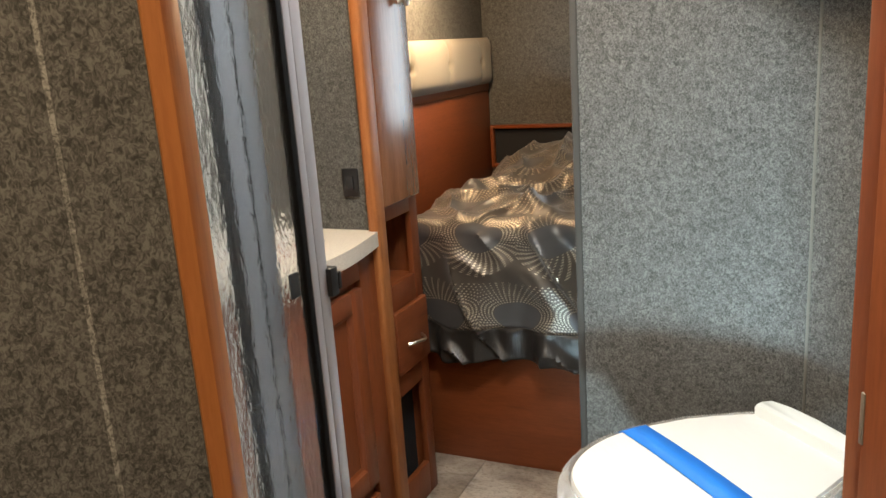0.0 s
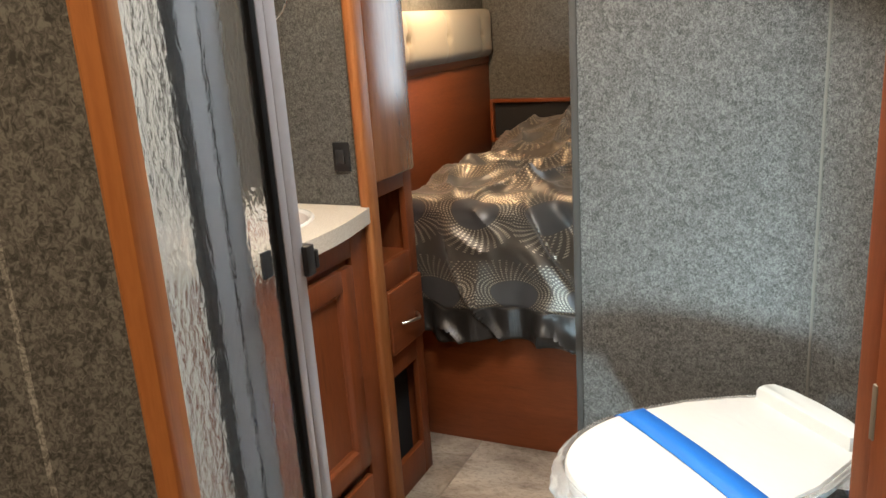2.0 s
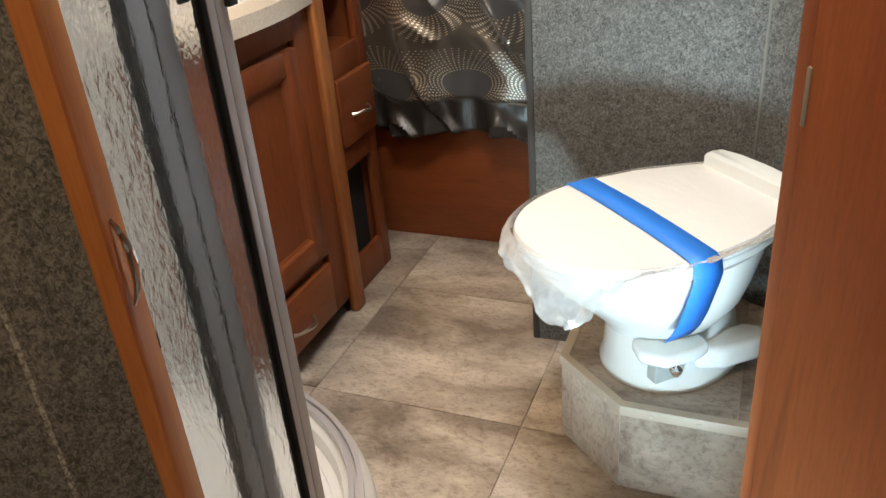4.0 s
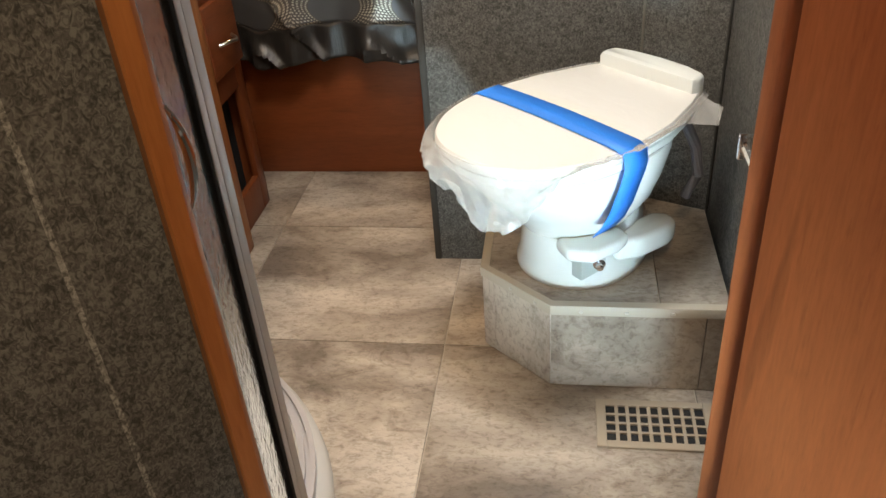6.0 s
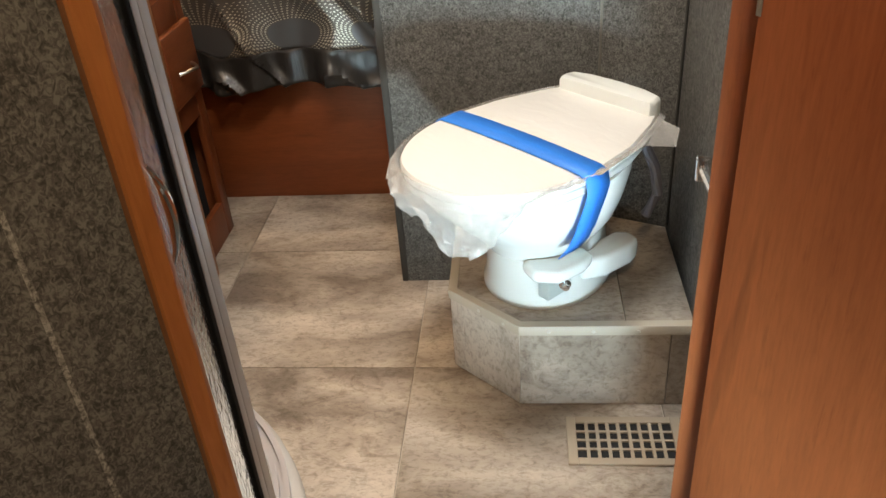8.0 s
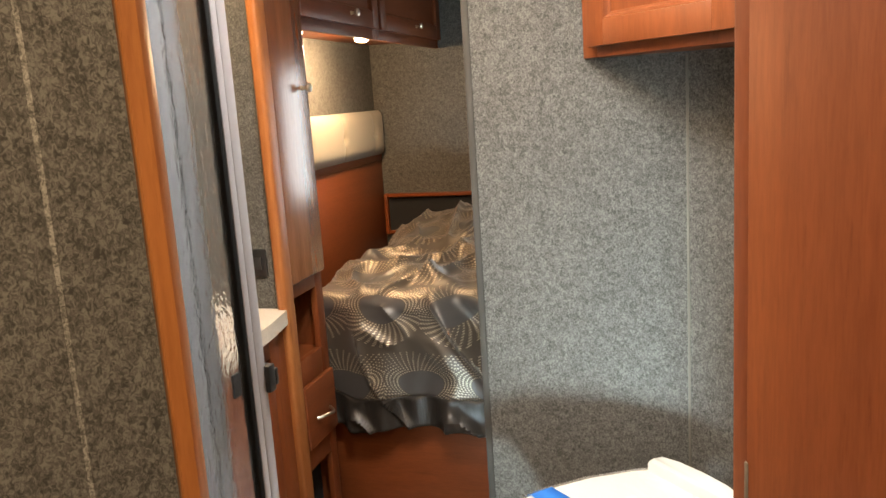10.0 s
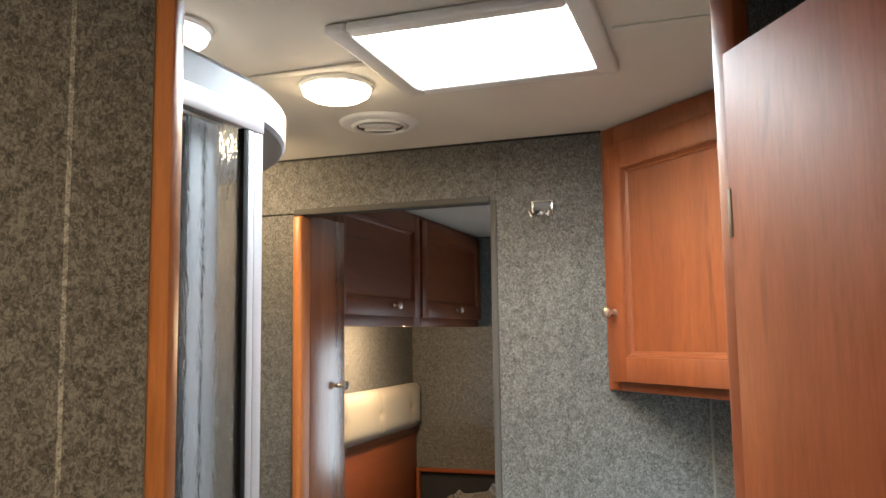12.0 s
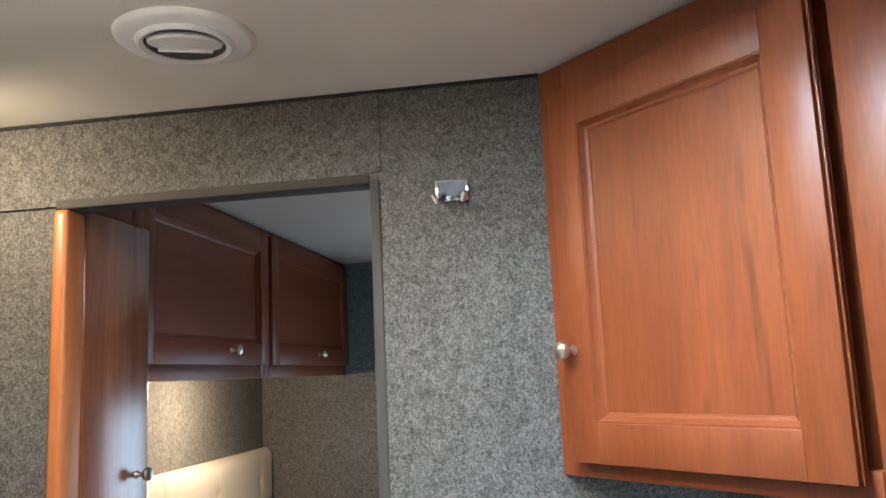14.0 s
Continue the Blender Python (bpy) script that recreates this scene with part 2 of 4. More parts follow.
# a plain leaf-shaped eye, and dotted rows that fan out round it
ex = n.math("DIVIDE", n.math("ABSOLUTE", fx), 0.082)
ey = n.math("DIVIDE", n.math("ADD", fy, n.math("MULTIPLY", n.math("MULTIPLY", ex, ex), -0.016)), 0.050)
rad = n.math("ADD", n.math("SQRT", n.math("ADD", n.math("MULTIPLY", ex, ex), n.math("MULTIPLY", ey, ey))), n.math("MULTIPLY", ex, 0.18))
ang = n.math("ARCTAN2", ey, n.math("DIVIDE", fx, 0.082))
rings = n.math("MULTIPLY", rad, 6.6)
dr = n.math("SUBTRACT", n.math("FRACT", rings), 0.5)
spin = n.math("ADD", n.math("MULTIPLY", ang, 54 / 6.2832), n.math("MULTIPLY", n.math("FLOOR", rings), 0.13))
da = n.math("SUBTRACT", n.math("FRACT", spin), 0.5)
dd = n.math("SQRT", n.math("ADD", n.math("MULTIPLY", dr, dr), n.math("MULTIPLY", da, da)))
gap = n.noise(n.coord((1, 1, 1), "UV"), 9, 2)
dot = n.math("LESS_THAN", dd, n.math("MULTIPLY", gap, 0.46))
figured = n.math("GREATER_THAN", rad, 1.06)
fan = n.math("MULTIPLY", n.math("MULTIPLY", dot, figured), n.math("LESS_THAN", rad, 2.7))
weave = n.noise(n.coord((300, 900, 1), "UV"), 1, 2)
cloth = n.mix("MULTIPLY", 0.4, n.mix("MIX", figured, (0.074, 0.070, 0.069), (0.084, 0.068, 0.053)), n.ramp(weave, (0.3, (0.7, 0.7, 0.7)), (0.7, (1, 1, 1))))
n.link(n.mix("MIX", fan, cloth, (0.46, 0.40, 0.31)), n.b.inputs["Base Color"])
n.link(n.math("ADD", n.math("MULTIPLY", fan, 0.30), 0.34), n.b.inputs["Metallic"])
n.bump(n.noise(n.coord(), 30, 3), 0.10, 0.004)


M_hem = mat("dark_satin_hem", (0.034, 0.030, 0.027), 0.34, 0.35)
n = Nodes(M_hem)
n.bump(n.noise(n.coord((1, 1, 0.2)), 70, 3), 0.4, 0.004)


# ---- builders ----
def box(bm, a, b, bev=0.0, seg=2):
    """Adds a box between two corners, with rounded edges."""
    vs = [bm.verts.new((x, y, z)) for x in (a[0], b[0]) for y in (a[1], b[1]) for z in (a[2], b[2])]
    fs = [bm.faces.new([vs[i] for i in q]) for q in ((0, 1, 3, 2), (4, 6, 7, 5), (0, 4, 5, 1), (2, 3, 7, 6), (0, 2, 6, 4), (1, 5, 7, 3))]
    bmesh.ops.recalc_face_normals(bm, faces=fs)
    if bev:
        es = list({e for f in fs for e in f.edges})
        bmesh.ops.bevel(bm, geom=es, offset=bev, segments=seg, profile=0.5, affect="EDGES")
    return bm


def boxed(a, b, bev=0.0, seg=2):
    return box(bmesh.new(), a, b, bev, seg)


def prism(bm, pts, z0, z1, bev=0.0, seg=2):
    """Adds an upright prism over a plan outline."""
    lo = [bm.verts.new((x, y, z0)) for x, y in pts]
    hi = [bm.verts.new((x, y, z1)) for x, y in pts]
    k = len(pts)
    fs = [bm.faces.new(lo), bm.faces.new(hi)] + [bm.faces.new((lo[i], lo[(i + 1) % k], hi[(i + 1) % k], hi[i])) for i in range(k)]
    bmesh.ops.recalc_face_normals(bm, faces=fs)
    if bev:
        es = list({e for f in fs for e in f.edges})
        bmesh.ops.bevel(bm, geom=es, offset=bev, segments=seg, profile=0.5, affect="EDGES")
    return bm


def lathe(profile, segs=32, arc=2 * math.pi):
    """A turned body: (radius, height) pairs about z."""
    bm = bmesh.new()
    rings = []
    for r, z in profile:
        if r < 1e-5:
            rings.append([bm.verts.new((0, 0, z))])
        else:
            rings.append([bm.verts.new((r * math.cos(2 * math.pi * i / segs), r * math.sin(2 * math.pi * i / segs), z)) for i in range(segs)])
    for a, b in zip(rings, rings[1:]):
        for i in range(segs):
            j = (i + 1) % segs
            q = [a[i % len(a)], a[j % len(a)], b[j % len(b)], b[i % len(b)]]
            q = list(dict.fromkeys(q))
            if len(q) > 2:
                bm.faces.new(q)
    bmesh.ops.recalc_face_normals(bm, faces=bm.faces)
    return bm


def tube(points, r, segs=10, closed=False):
    """A round bar along points."""
    bm = bmesh.new()
    pts = [Vector(p) for p in points]
    k = len(pts)
    rings = []
    up = Vector((0.13, 0.31, 0.94))
    for i, p in enumerate(pts):
        d = (pts[(i + 1) % k] - pts[i - 1]) if closed else (pts[min(i + 1, k - 1)] - pts[max(i - 1, 0)])
        d.normalize()
        s = d.cross(up).normalized()
        t = s.cross(d)
        rr = r[i] if isinstance(r, (list, tuple)) else r
        rings.append([bm.verts.new(p + rr * (math.cos(2 * math.pi * j / segs) * s + math.sin(2 * math.pi * j / segs) * t)) for j in range(segs)])
    for i in range(k if closed else k - 1):
        a, b = rings[i], rings[(i + 1) % k]
        for j in range(segs):
            bm.faces.new((a[j], a[(j + 1) % segs], b[(j + 1) % segs], b[j]))
    if not closed:
        bm.faces.new(rings[0])
        bm.faces.new(rings[-1])
    bmesh.ops.recalc_face_normals(bm, faces=bm.faces)
    return bm


def sweep(points, section):
    """Carries a cross-section (out, up) along a plan line; out is to the right of the way."""
    bm = bmesh.new()
    rings = []
    k = len(points)
    for i in range(k):
        p = Vector((*points[i], 0))
        d = Vector((*points[min(i + 1, k - 1)], 0)) - Vector((*points[max(i - 1, 0)], 0))
        d.normalize()
        s = Vector((d.y, -d.x, 0))
        rings.append([bm.verts.new(p + s * o + Vector((0, 0, h))) for o, h in section])
    m = len(section)
    for a, b in zip(rings, rings[1:]):
        for j in range(m):
            bm.faces.new((a[j], a[(j + 1) % m], b[(j + 1) % m], b[j]))
    bm.faces.new(rings[0])
    bm.faces.new(rings[-1])
    bmesh.ops.recalc_face_normals(bm, faces=bm.faces)
    return bm


def part(name, bm, material, parent=None, label="", smooth=True, m=None):
    """Links a bmesh as one mesh object under a thing or a part."""
    if m is not None:
        bmesh.ops.transform(bm, matrix=m, verts=bm.verts)
    me = bpy.data.meshes.new(name)
    bm.to_mesh(me)
    bm.free()
    me.materials.append(material)
    if smooth:
        me.shade_smooth()
        me.set_sharp_from_angle(angle=radians(35))
    ob = new(name, me)
    if parent is not None:
        ob.parent = parent
    if label:
        ob["label"] = label
    return ob


def thing(name, m, label, category, group="", kind=""):
    """The empty at a thing's base."""
    ob = new(name)
    ob.empty_display_size = 0.05
    ob.matrix_world = m
    return tagged(ob, label, category, group, kind)


def structure(name, bm, material, label, category="", smooth=True):
    return tagged(part(name, bm, material, smooth=smooth), label, category or name.split("_")[0], "", "structure")


def framed_door(parent, w, h, m, material, rail, depth=0.019, back=0.006, name="door", label=""):
    """A cabinet door in the plane x (width), z (height), front towards -y: a recessed panel, with stiles, rails and a stepped moulding round it."""
    d = part(name, boxed((rail - 0.004, -back, rail - 0.004), (w - rail + 0.004, 0, h - rail + 0.004)), material, parent, label, m=m)
    for nm, a, b in (("stile", (0, 0), (rail, h)), ("stile", (w - rail, 0), (w, h)), ("rail", (rail, 0), (w - rail, rail)), ("rail", (rail, h - rail), (w - rail, h))):
        part(nm, boxed((a[0], -depth, a[1]), (b[0], 0, b[1]), 0.0012), material, d, m=m)
    s, lo, hi = 0.013, -back - 0.0008, -depth * 0.93
    corners = ((rail, rail), (w - rail, rail), (w - rail, h - rail), (rail, h - rail))
    inner = ((rail + s, rail + s), (w - rail - s, rail + s), (w - rail - s, h - rail - s), (rail + s, h - rail - s))
    for k in range(4):
        p, q, r, t = corners[k], corners[(k + 1) % 4], inner[(k + 1) % 4], inner[k]
        bm = bmesh.new()
        rows = []
        for f, y in ((0.0, hi), (0.16, hi), (0.24, hi + 0.0025), (0.62, lo - 0.003), (0.8, lo - 0.0025), (1.0, lo), (1.0, -0.0005), (0.0, -0.0005)):
            rows.append([bm.verts.new((a[0] + (b[0] - a[0]) * f, y, a[1] + (b[1] - a[1]) * f)) for a, b in ((p, t), (q, r))])
        for a, b in zip(rows, rows[1:] + rows[:1]):
            bm.faces.new((a[0], a[1], b[1], b[0]))
        bm.faces.new([v[0] for v in rows])
        bm.faces.new([v[1] for v in rows])
        bmesh.ops.recalc_face_normals(bm, faces=bm.faces)
        part("moulding", bm, material, d, m=m)
    return d


def knob(parent, m, name="knob"):
    """A small round cabinet knob that stands out along -y."""
    b = lathe(((0.0, 0.0), (0.0075, 0.0), (0.006, 0.003), (0.0042, 0.008), (0.0048, 0.013), (0.0105, 0.017), (0.0130, 0.022), (0.0115, 0.027), (0.006, 0.030), (0, 0.0305)), 20)
    return part(name, b, M_nickel, parent, "brushed metal knob", m=m @ pose(0, 0, 0, 90, 0, 0))


def pull(parent, length, m):
    """An arched drawer pull along x that stands out along -y."""
    pts = []
    for i in range(13):
        s = i / 12
        pts.append((length * (s - 0.5), -0.026 * math.sin(math.pi * s) ** 0.6, 0.003 * math.sin(2 * math.pi * s)))
    rr = [0.0055 if i in (0, 12) else 0.0038 + 0.0012 * math.sin(math.pi * i / 12) for i in range(13)]
    return part("handle", tube(pts, rr), M_nickel, parent, "curved brushed metal pull", m=m)


FACE_XP = pose(0, 0, 0, 0, 0, 90)   # a front that looks along +x
# ---- structure ----
N45 = Vector((1, -1, 0)).normalized()   # doorway wall, its hall side
T45 = Vector((1, 1, 0)).normalized()    # along the doorway wall
DL = Vector((-0.320, 0.464, 0))         # left end of the doorway, front edge of its jamb
DW = 0.588                              # clear width
TH = 0.050
REC = 0.013                             # the wall's face lies behind the jamb's edge


def diag(s0, s1, z0, z1, d0=0.0, d1=TH, bm=None, bev=0.0):
    """A box in the doorway wall: s along it from the left end of the opening, d into the bathroom."""
    bm = bm or bmesh.new()
    p = [DL + T45 * s - N45 * d for s, d in ((s0, d0), (s1, d0), (s1, d1), (s0, d1))]
    return prism(bm, [(v.x, v.y) for v in p], z0, z1, bev)


# hole left in the unseen hall floor for the added low lamp
bm = boxed((XL, -0.55, -0.06), (XR, YF, -0.004))
box(bm, (XL, YB, -0.06), (XR, -0.95, -0.004))
box(bm, (XL, -0.95, -0.06), (-0.08, -0.55, -0.004))
box(bm, (0.345, -0.95, -0.06), (XR, -0.55, -0.004))
structure("floor", bm, M_grout, "stone-look vinyl tile floor", "floor", False)
structure("ceiling", boxed((XL - 0.04, YB - 0.04, H), (-0.41, YF + 0.04, H + 0.12)), M_ceil, "off-white vinyl ceiling panel", "ceiling", False)
bm = boxed((-0.07, YB - 0.04, H), (XR + 0.04, YF + 0.04, H + 0.12))
box(bm, (-0.41, YB - 0.04, H), (-0.07, 0.996, H + 0.12))
box(bm, (-0.41, 1.284, H), (-0.07, YF + 0.04, H + 0.12))
structure("ceiling_panel", bm, M_ceil, "off-white vinyl ceiling panel round the roof vent", "ceiling", False)
# outer walls
structure("wall_west", boxed((XL - 0.04, YB - 0.04, 0), (XL, YF + 0.04, H)), M_felt, "grey mottled felt-look outer wall", "wall", False)
structure("wall_east", boxed((XR, YB - 0.04, 0), (XR + 0.04, YF + 0.04, H)), M_felt, "grey mottled felt-look outer wall", "wall", False)


def holed(y0, y1, hx0, hx1, hz0, hz1):
    bm = boxed((XL, y0, 0), (hx0, y1, H))
    box(bm, (hx1, y0, 0), (XR, y1, H))
    box(bm, (hx0, y0, 0), (hx1, y1, hz0))
    box(bm, (hx0, y0, hz1), (hx1, y1, H))
    return bm


structure("wall_north", holed(YF, YF + 0.04, -0.48, 0.40, 0.78, 1.60), M_felt, "grey mottled felt-look bedroom wall", "wall", False)
structure("wall_south", holed(YB - 0.04, YB, -0.28, 0.52, 0.55, 1.55), M_felt, "unseen grey felt-look hall end wall, added with a window", "wall", False)
for nm, y, yo, x0, x1, z0, z1 in (("window_1", YF, 1, -0.48, 0.40, 0.78, 1.60), ("window_2", YB, -1, -0.28, 0.52, 0.55, 1.55)):
    w = structure(nm, boxed((x0, y + yo * 0.030, z0), (x1, y + yo * 0.036, z1)), M_pane if yo > 0 else M_pane_hall, "frosted daylight window pane in a dark frame", "window", False)
    fr = bmesh.new()
    a, b = sorted((y - yo * 0.006, y + yo * 0.028))
    for p, q in (((x0, z0), (x0 + 0.02, z1)), ((x1 - 0.02, z0), (x1, z1)), ((x0 + 0.02, z0), (x1 - 0.02, z0 + 0.02)), ((x0 + 0.02, z1 - 0.02), (x1 - 0.02, z1))):
        box(fr, (p[0], a, p[1]), (q[0], b, q[1]))
    part("window_frame", fr, M_black, w)

# partition between bathroom and bedroom
OX0, OX1, OZ = -0.932, -0.400, 1.888
bm = boxed((OX1, YP, 0), (XR, YP + 0.036, H))
box(bm, (XL, YP, OZ), (OX1, YP + 0.036, H))
structure("wall_partition", bm, M_felt, "grey mottled felt-look partition with an open doorway", "wall", False)
structure("wall_vanity", boxed((XL, YP + 0.006, 0), (OX0, YP + 0.036, OZ)), M_felt, "grey mottled felt-look wall beside the vanity", "wall", False)
bm = boxed((OX1 - 0.006, YP - 0.004, 0), (OX1 + 0.010, YP + 0.040, OZ), 0.003)
box(bm, (OX0, YP - 0.004, OZ - 0.006), (OX1 - 0.006, YP + 0.040, OZ + 0.010), 0.003)
structure("trim_opening", bm, M_bead, "thin taupe edge trim of the bedroom opening", "trim")
structure("trim_seam", boxed((-0.418, YP - 0.003, OZ + 0.012), (-0.388, YP - 0.0005, H)), M_felt, "felt cover strip over a wall seam", "trim")
# shadow line under the ceiling, put in as a near-black strip
structure("trim_ceiling", boxed((XL, YP - 0.006, H - 0.005), (-0.14, YP - 0.0005, H - 0.0005)), M_dark, "thin dark strip painted as the shadow line under the ceiling", "trim")
# bathroom right wall and its cut corner
structure("wall_bath_right", boxed((XB, 1.03, 0), (XB + 0.03, 1.765, H)), M_felt, "dark grey felt-look bathroom side wall", "wall", False)
structure("wall_corner", prism(bmesh.new(), ((0.073, YP - 0.002), (XB - 0.001, 1.690), (XB - 0.001, YP - 0.002)), 0, H), M_felt, "angled grey felt-look corner panel behind the toilet", "wall", False)
bm = boxed((0.0695, YP - 0.005, 0.25), (0.0755, YP - 0.002, 1.44), 0.002)
structure("trim_corner", bm, M_bead2, "thin beige bead on the corner seam", "trim")
structure("trim_corner_side", boxed((XB - 0.006, 1.682, 0.20), (XB - 0.001, 1.690, 1.44), 0.002), M_bead, "thin bead in the wall corner", "trim")
# angled doorway wall
bm = diag(-0.36, -0.0002, 0, H, REC)
structure("wall_doorway_left", bm, M_felt, "grey felt-look wall beside the bathroom door", "wall", False)
structure("wall_doorway_right", diag(DW + 0.0262, DW + 0.34, 0, H, -0.040, -0.012), M_felt, "grey felt-look wall on the hinge side", "wall", False)
e = DL + T45 * -0.36
structure("wall_shower", boxed((XL, e.y - 0.004, 0), (e.x, e.y + 0.03, H)), M_felt, "grey felt-look wall behind the shower", "wall", False)
structure("wall_hall", boxed((0.345, YB, 0), (0.385, 1.06, H)), M_felt, "grey felt-look hall wall", "wall", False)
# light line in the felt of the doorway wall
structure("trim_wall_seam", diag(-0.0625, -0.0590, 0, H, REC - 0.0004, REC - 0.0001), M_felt_pale, "pale vertical seam in the felt wall", "trim")

# ceiling battens at the level of the roof vent
bm = boxed((XL, 1.135, H - 0.004), (-0.445, 1.155, H - 0.0005), 0.0015)
structure("trim_ceiling_joint", bm, M_ceil, "flat ceiling joint strip", "trim")
structure("trim_ceiling_joint_side", boxed((-0.035, 1.135, H - 0.004), (XB, 1.155, H - 0.0005), 0.0015), M_ceil, "flat ceiling joint strip", "trim")

# bathroom door frame
df = thing("door_frame", pose(0, 0, 0), "reddish wooden door frame of the angled doorway", "door frame", "", "structure")
pl = [DL + T45 * a - N45 * d for a, d in ((0.0, 0.002), (0.0015, 0.0), (0.013, 0.0), (0.0165, 0.003), (0.026, 0.036), (0.026, 0.0535), (0.0, 0.0535))]
part("jamb", prism(bmesh.new(), [(v.x, v.y) for v in pl], 0, H), M_edge_z, df)
part("jamb", diag(DW, DW + 0.026, 0, H, -0.046, -0.011, None, 0.005), M_wood_z, df)
part("head", diag(0.026, DW + 0.026, 2.010, H - 0.0005, -0.0105, TH + 0.003, None, 0.003), M_wood_x, df)
p = DL + T45 * 0.0262 - N45 * 0.043
# latch hole is not cut; a dark disc paints its shade
part("strike_hole", lathe(((0.0, 0.0), (0.0065, 0.0), (0.0065, 0.0008), (0, 0.0008)), 20), M_dark, df, "dark disc for the shade in the round latch hole", m=Matrix.Translation((p.x, p.y, 0.845)) @ Matrix.Rotation(radians(45), 4, "Z") @ pose(0, 0, 0, 0, 90, 0))
# pull on the edge of the jamb
pts = [(0, -0.007 * math.sin(math.pi * i / 12) ** 0.7, 0.034 * (1 - i / 6)) for i in range(13)]
hp = DL + T45 * 0.0192 - N45 * 0.012
h = thing("edge_pull", pose(hp.x, hp.y, 0.930, 0, 0, 135), "small bowed chrome pull on the door jamb", "handle")
part("grip", tube(pts, [0.0012 + 0.0022 * math.sin(math.pi * i / 12) for i in range(13)]), M_chrome, h)

# the door leaf, swung open into the hall
LEAF = Vector((0.114, 0.814, 0))
door = thing("door_1", pose(LEAF.x, LEAF.y, 0.012, 0, 0, -60), "plain reddish wooden bathroom door, standing open", "door", "", "structure")
part("leaf", boxed((0, 0, 0), (0.565, 0.032, 1.849), 0.0025), M_leaf, door)
for z in (0.195, 0.925, 1.655):
    hg = part("hinge", boxed((-0.0015, -0.0012, z), (0.0045, 0.004, z + 0.050), 0.001), M_hinge, door, "small flat metal hinge")
# ---- bathroom: vanity ----
VX, VY0, VY1 = -0.922, 1.335, 1.768
van = thing("vanity_cabinet", pose(VX, VY0, 0), "cherry-stained vanity cabinet with a door and bottom drawer", "cabinet")
L = VY1 - VY0
b = boxed((-0.395, 0.0, 0.05), (-0.018, L, 0.84))
box(b, (-0.395, 0.0, 0.0), (-0.05, L, 0.05))
part("body", b, M_wood_z, van)
b = boxed((-0.018, 0, 0.05), (0, 0.062, 0.84), 0.002)
box(b, (-0.018, L - 0.088, 0.05), (0, L, 0.84), 0.002)
box(b, (-0.018, 0.062, 0.775), (0, L - 0.088, 0.84), 0.002)
box(b, (-0.018, 0.062, 0.225), (0, L - 0.088, 0.265), 0.002)
box(b, (-0.018, 0.062, 0.05), (0, L - 0.088, 0.075), 0.002)
part("face_frame", b, M_wood_z, van)
m = pose(0, 0.045, 0.252) @ FACE_XP
framed_door(van, 0.272, 0.513, m, M_wood_z, 0.050)
dr = part("drawer", boxed((0, -0.019, 0), (0.272, 0, 0.145), 0.004), M_wood_y, van, m=pose(0, 0.045, 0.072) @ FACE_XP)
pull(dr, 0.09, pose(0.019, 0.155, 0.128) @ FACE_XP)

# countertop with a bowed front and an oval basin let into it
ct = thing("countertop", pose(0, 0, 0.84), "beige cultured-stone vanity top with a bowed front edge", "countertop")
ctr, rx, ry = (-1.115, 1.555), 0.145, 0.155
K = 48
inner = [(ctr[0] + rx * math.cos(2 * math.pi * i / K), ctr[1] + ry * math.sin(2 * math.pi * i / K)) for i in range(K)]


def rim(i):
    """Outer edge of the top in the direction of the i-th point of the basin."""
    a = 2 * math.pi * i / K
    c, s = math.cos(a), math.sin(a)
    best = 9.0
    for d in np.arange(0.15, 0.5, 0.002):
        x, y = ctr[0] + d * c, ctr[1] + d * s
        bow = -0.900 + 0.030 * math.sin(math.pi * min(1, max(0, (y - 1.28) / 0.49))) - 0.010
        if x > bow or x < XL + 0.004 or y > 1.768 or y < 1.325:
            best = d
            break
    return ctr[0] + best * c, ctr[1] + best * s


outer = [rim(i) for i in range(K)]
b = bmesh.new()
rows_ = [[b.verts.new((x, y, z)) for x, y in ring] for ring, z in ((inner, 0.0), (inner, 0.038), (outer, 0.038), (outer, 0.0))]
for q in range(4):
    a_, b_ = rows_[q], rows_[(q + 1) % 4]
    for i in range(K):
        j = (i + 1) % K
        b.faces.new((a_[i], a_[j], b_[j], b_[i]))
bmesh.ops.recalc_face_normals(b, faces=b.faces)
part("slab", b, M_top, ct)
bowl = lathe(((1.06, 0.0), (1.05, 0.010), (1.0, 0.012), (0.95, 0.006), (0.90, -0.02), (0.80, -0.07), (0.55, -0.105), (0.15, -0.115), (0, -0.115)), 40)
bmesh.ops.transform(bowl, matrix=Matrix.Translation((ctr[0], ctr[1], 0.030)) @ Matrix.Diagonal((rx, ry, 1, 1)), verts=bowl.verts)
part("basin", bowl, M_sink, ct, "white oval basin")

# ---- shower ----
SC, SR = (-0.918, 0.850), 0.430
ARC = [(-0.502, 0.400), (-0.499, 0.55), (-0.494, 0.70)] + [(SC[0] + SR * math.cos(radians(a)), SC[1] + SR * math.sin(radians(a))) for a in range(-4, 91, 6)] + [(XL + 0.002, SC[1] + SR)]
sh = thing("shower", pose(0, 0, 0), "round-front shower with rain glass and aluminium frame", "shower")
part("base", sweep(ARC, ((-0.05, 0.0), (0.030, 0.0), (0.035, 0.05), (0.028, 0.085), (0.012, 0.102), (-0.012, 0.100), (-0.026, 0.086), (-0.03, 0.05), (-0.05, 0.045))), M_acrylic, sh, "white rounded shower pan rim")
pan = prism(bmesh.new(), [(x - 0.03, y - 0.02) for x, y in ARC[2:-1]] + [(XL + 0.01, SC[1] + SR - 0.03), (XL + 0.01, 0.24), (-0.52, 0.24)], 0.01, 0.042)
part("pan", pan, M_acrylic, sh)
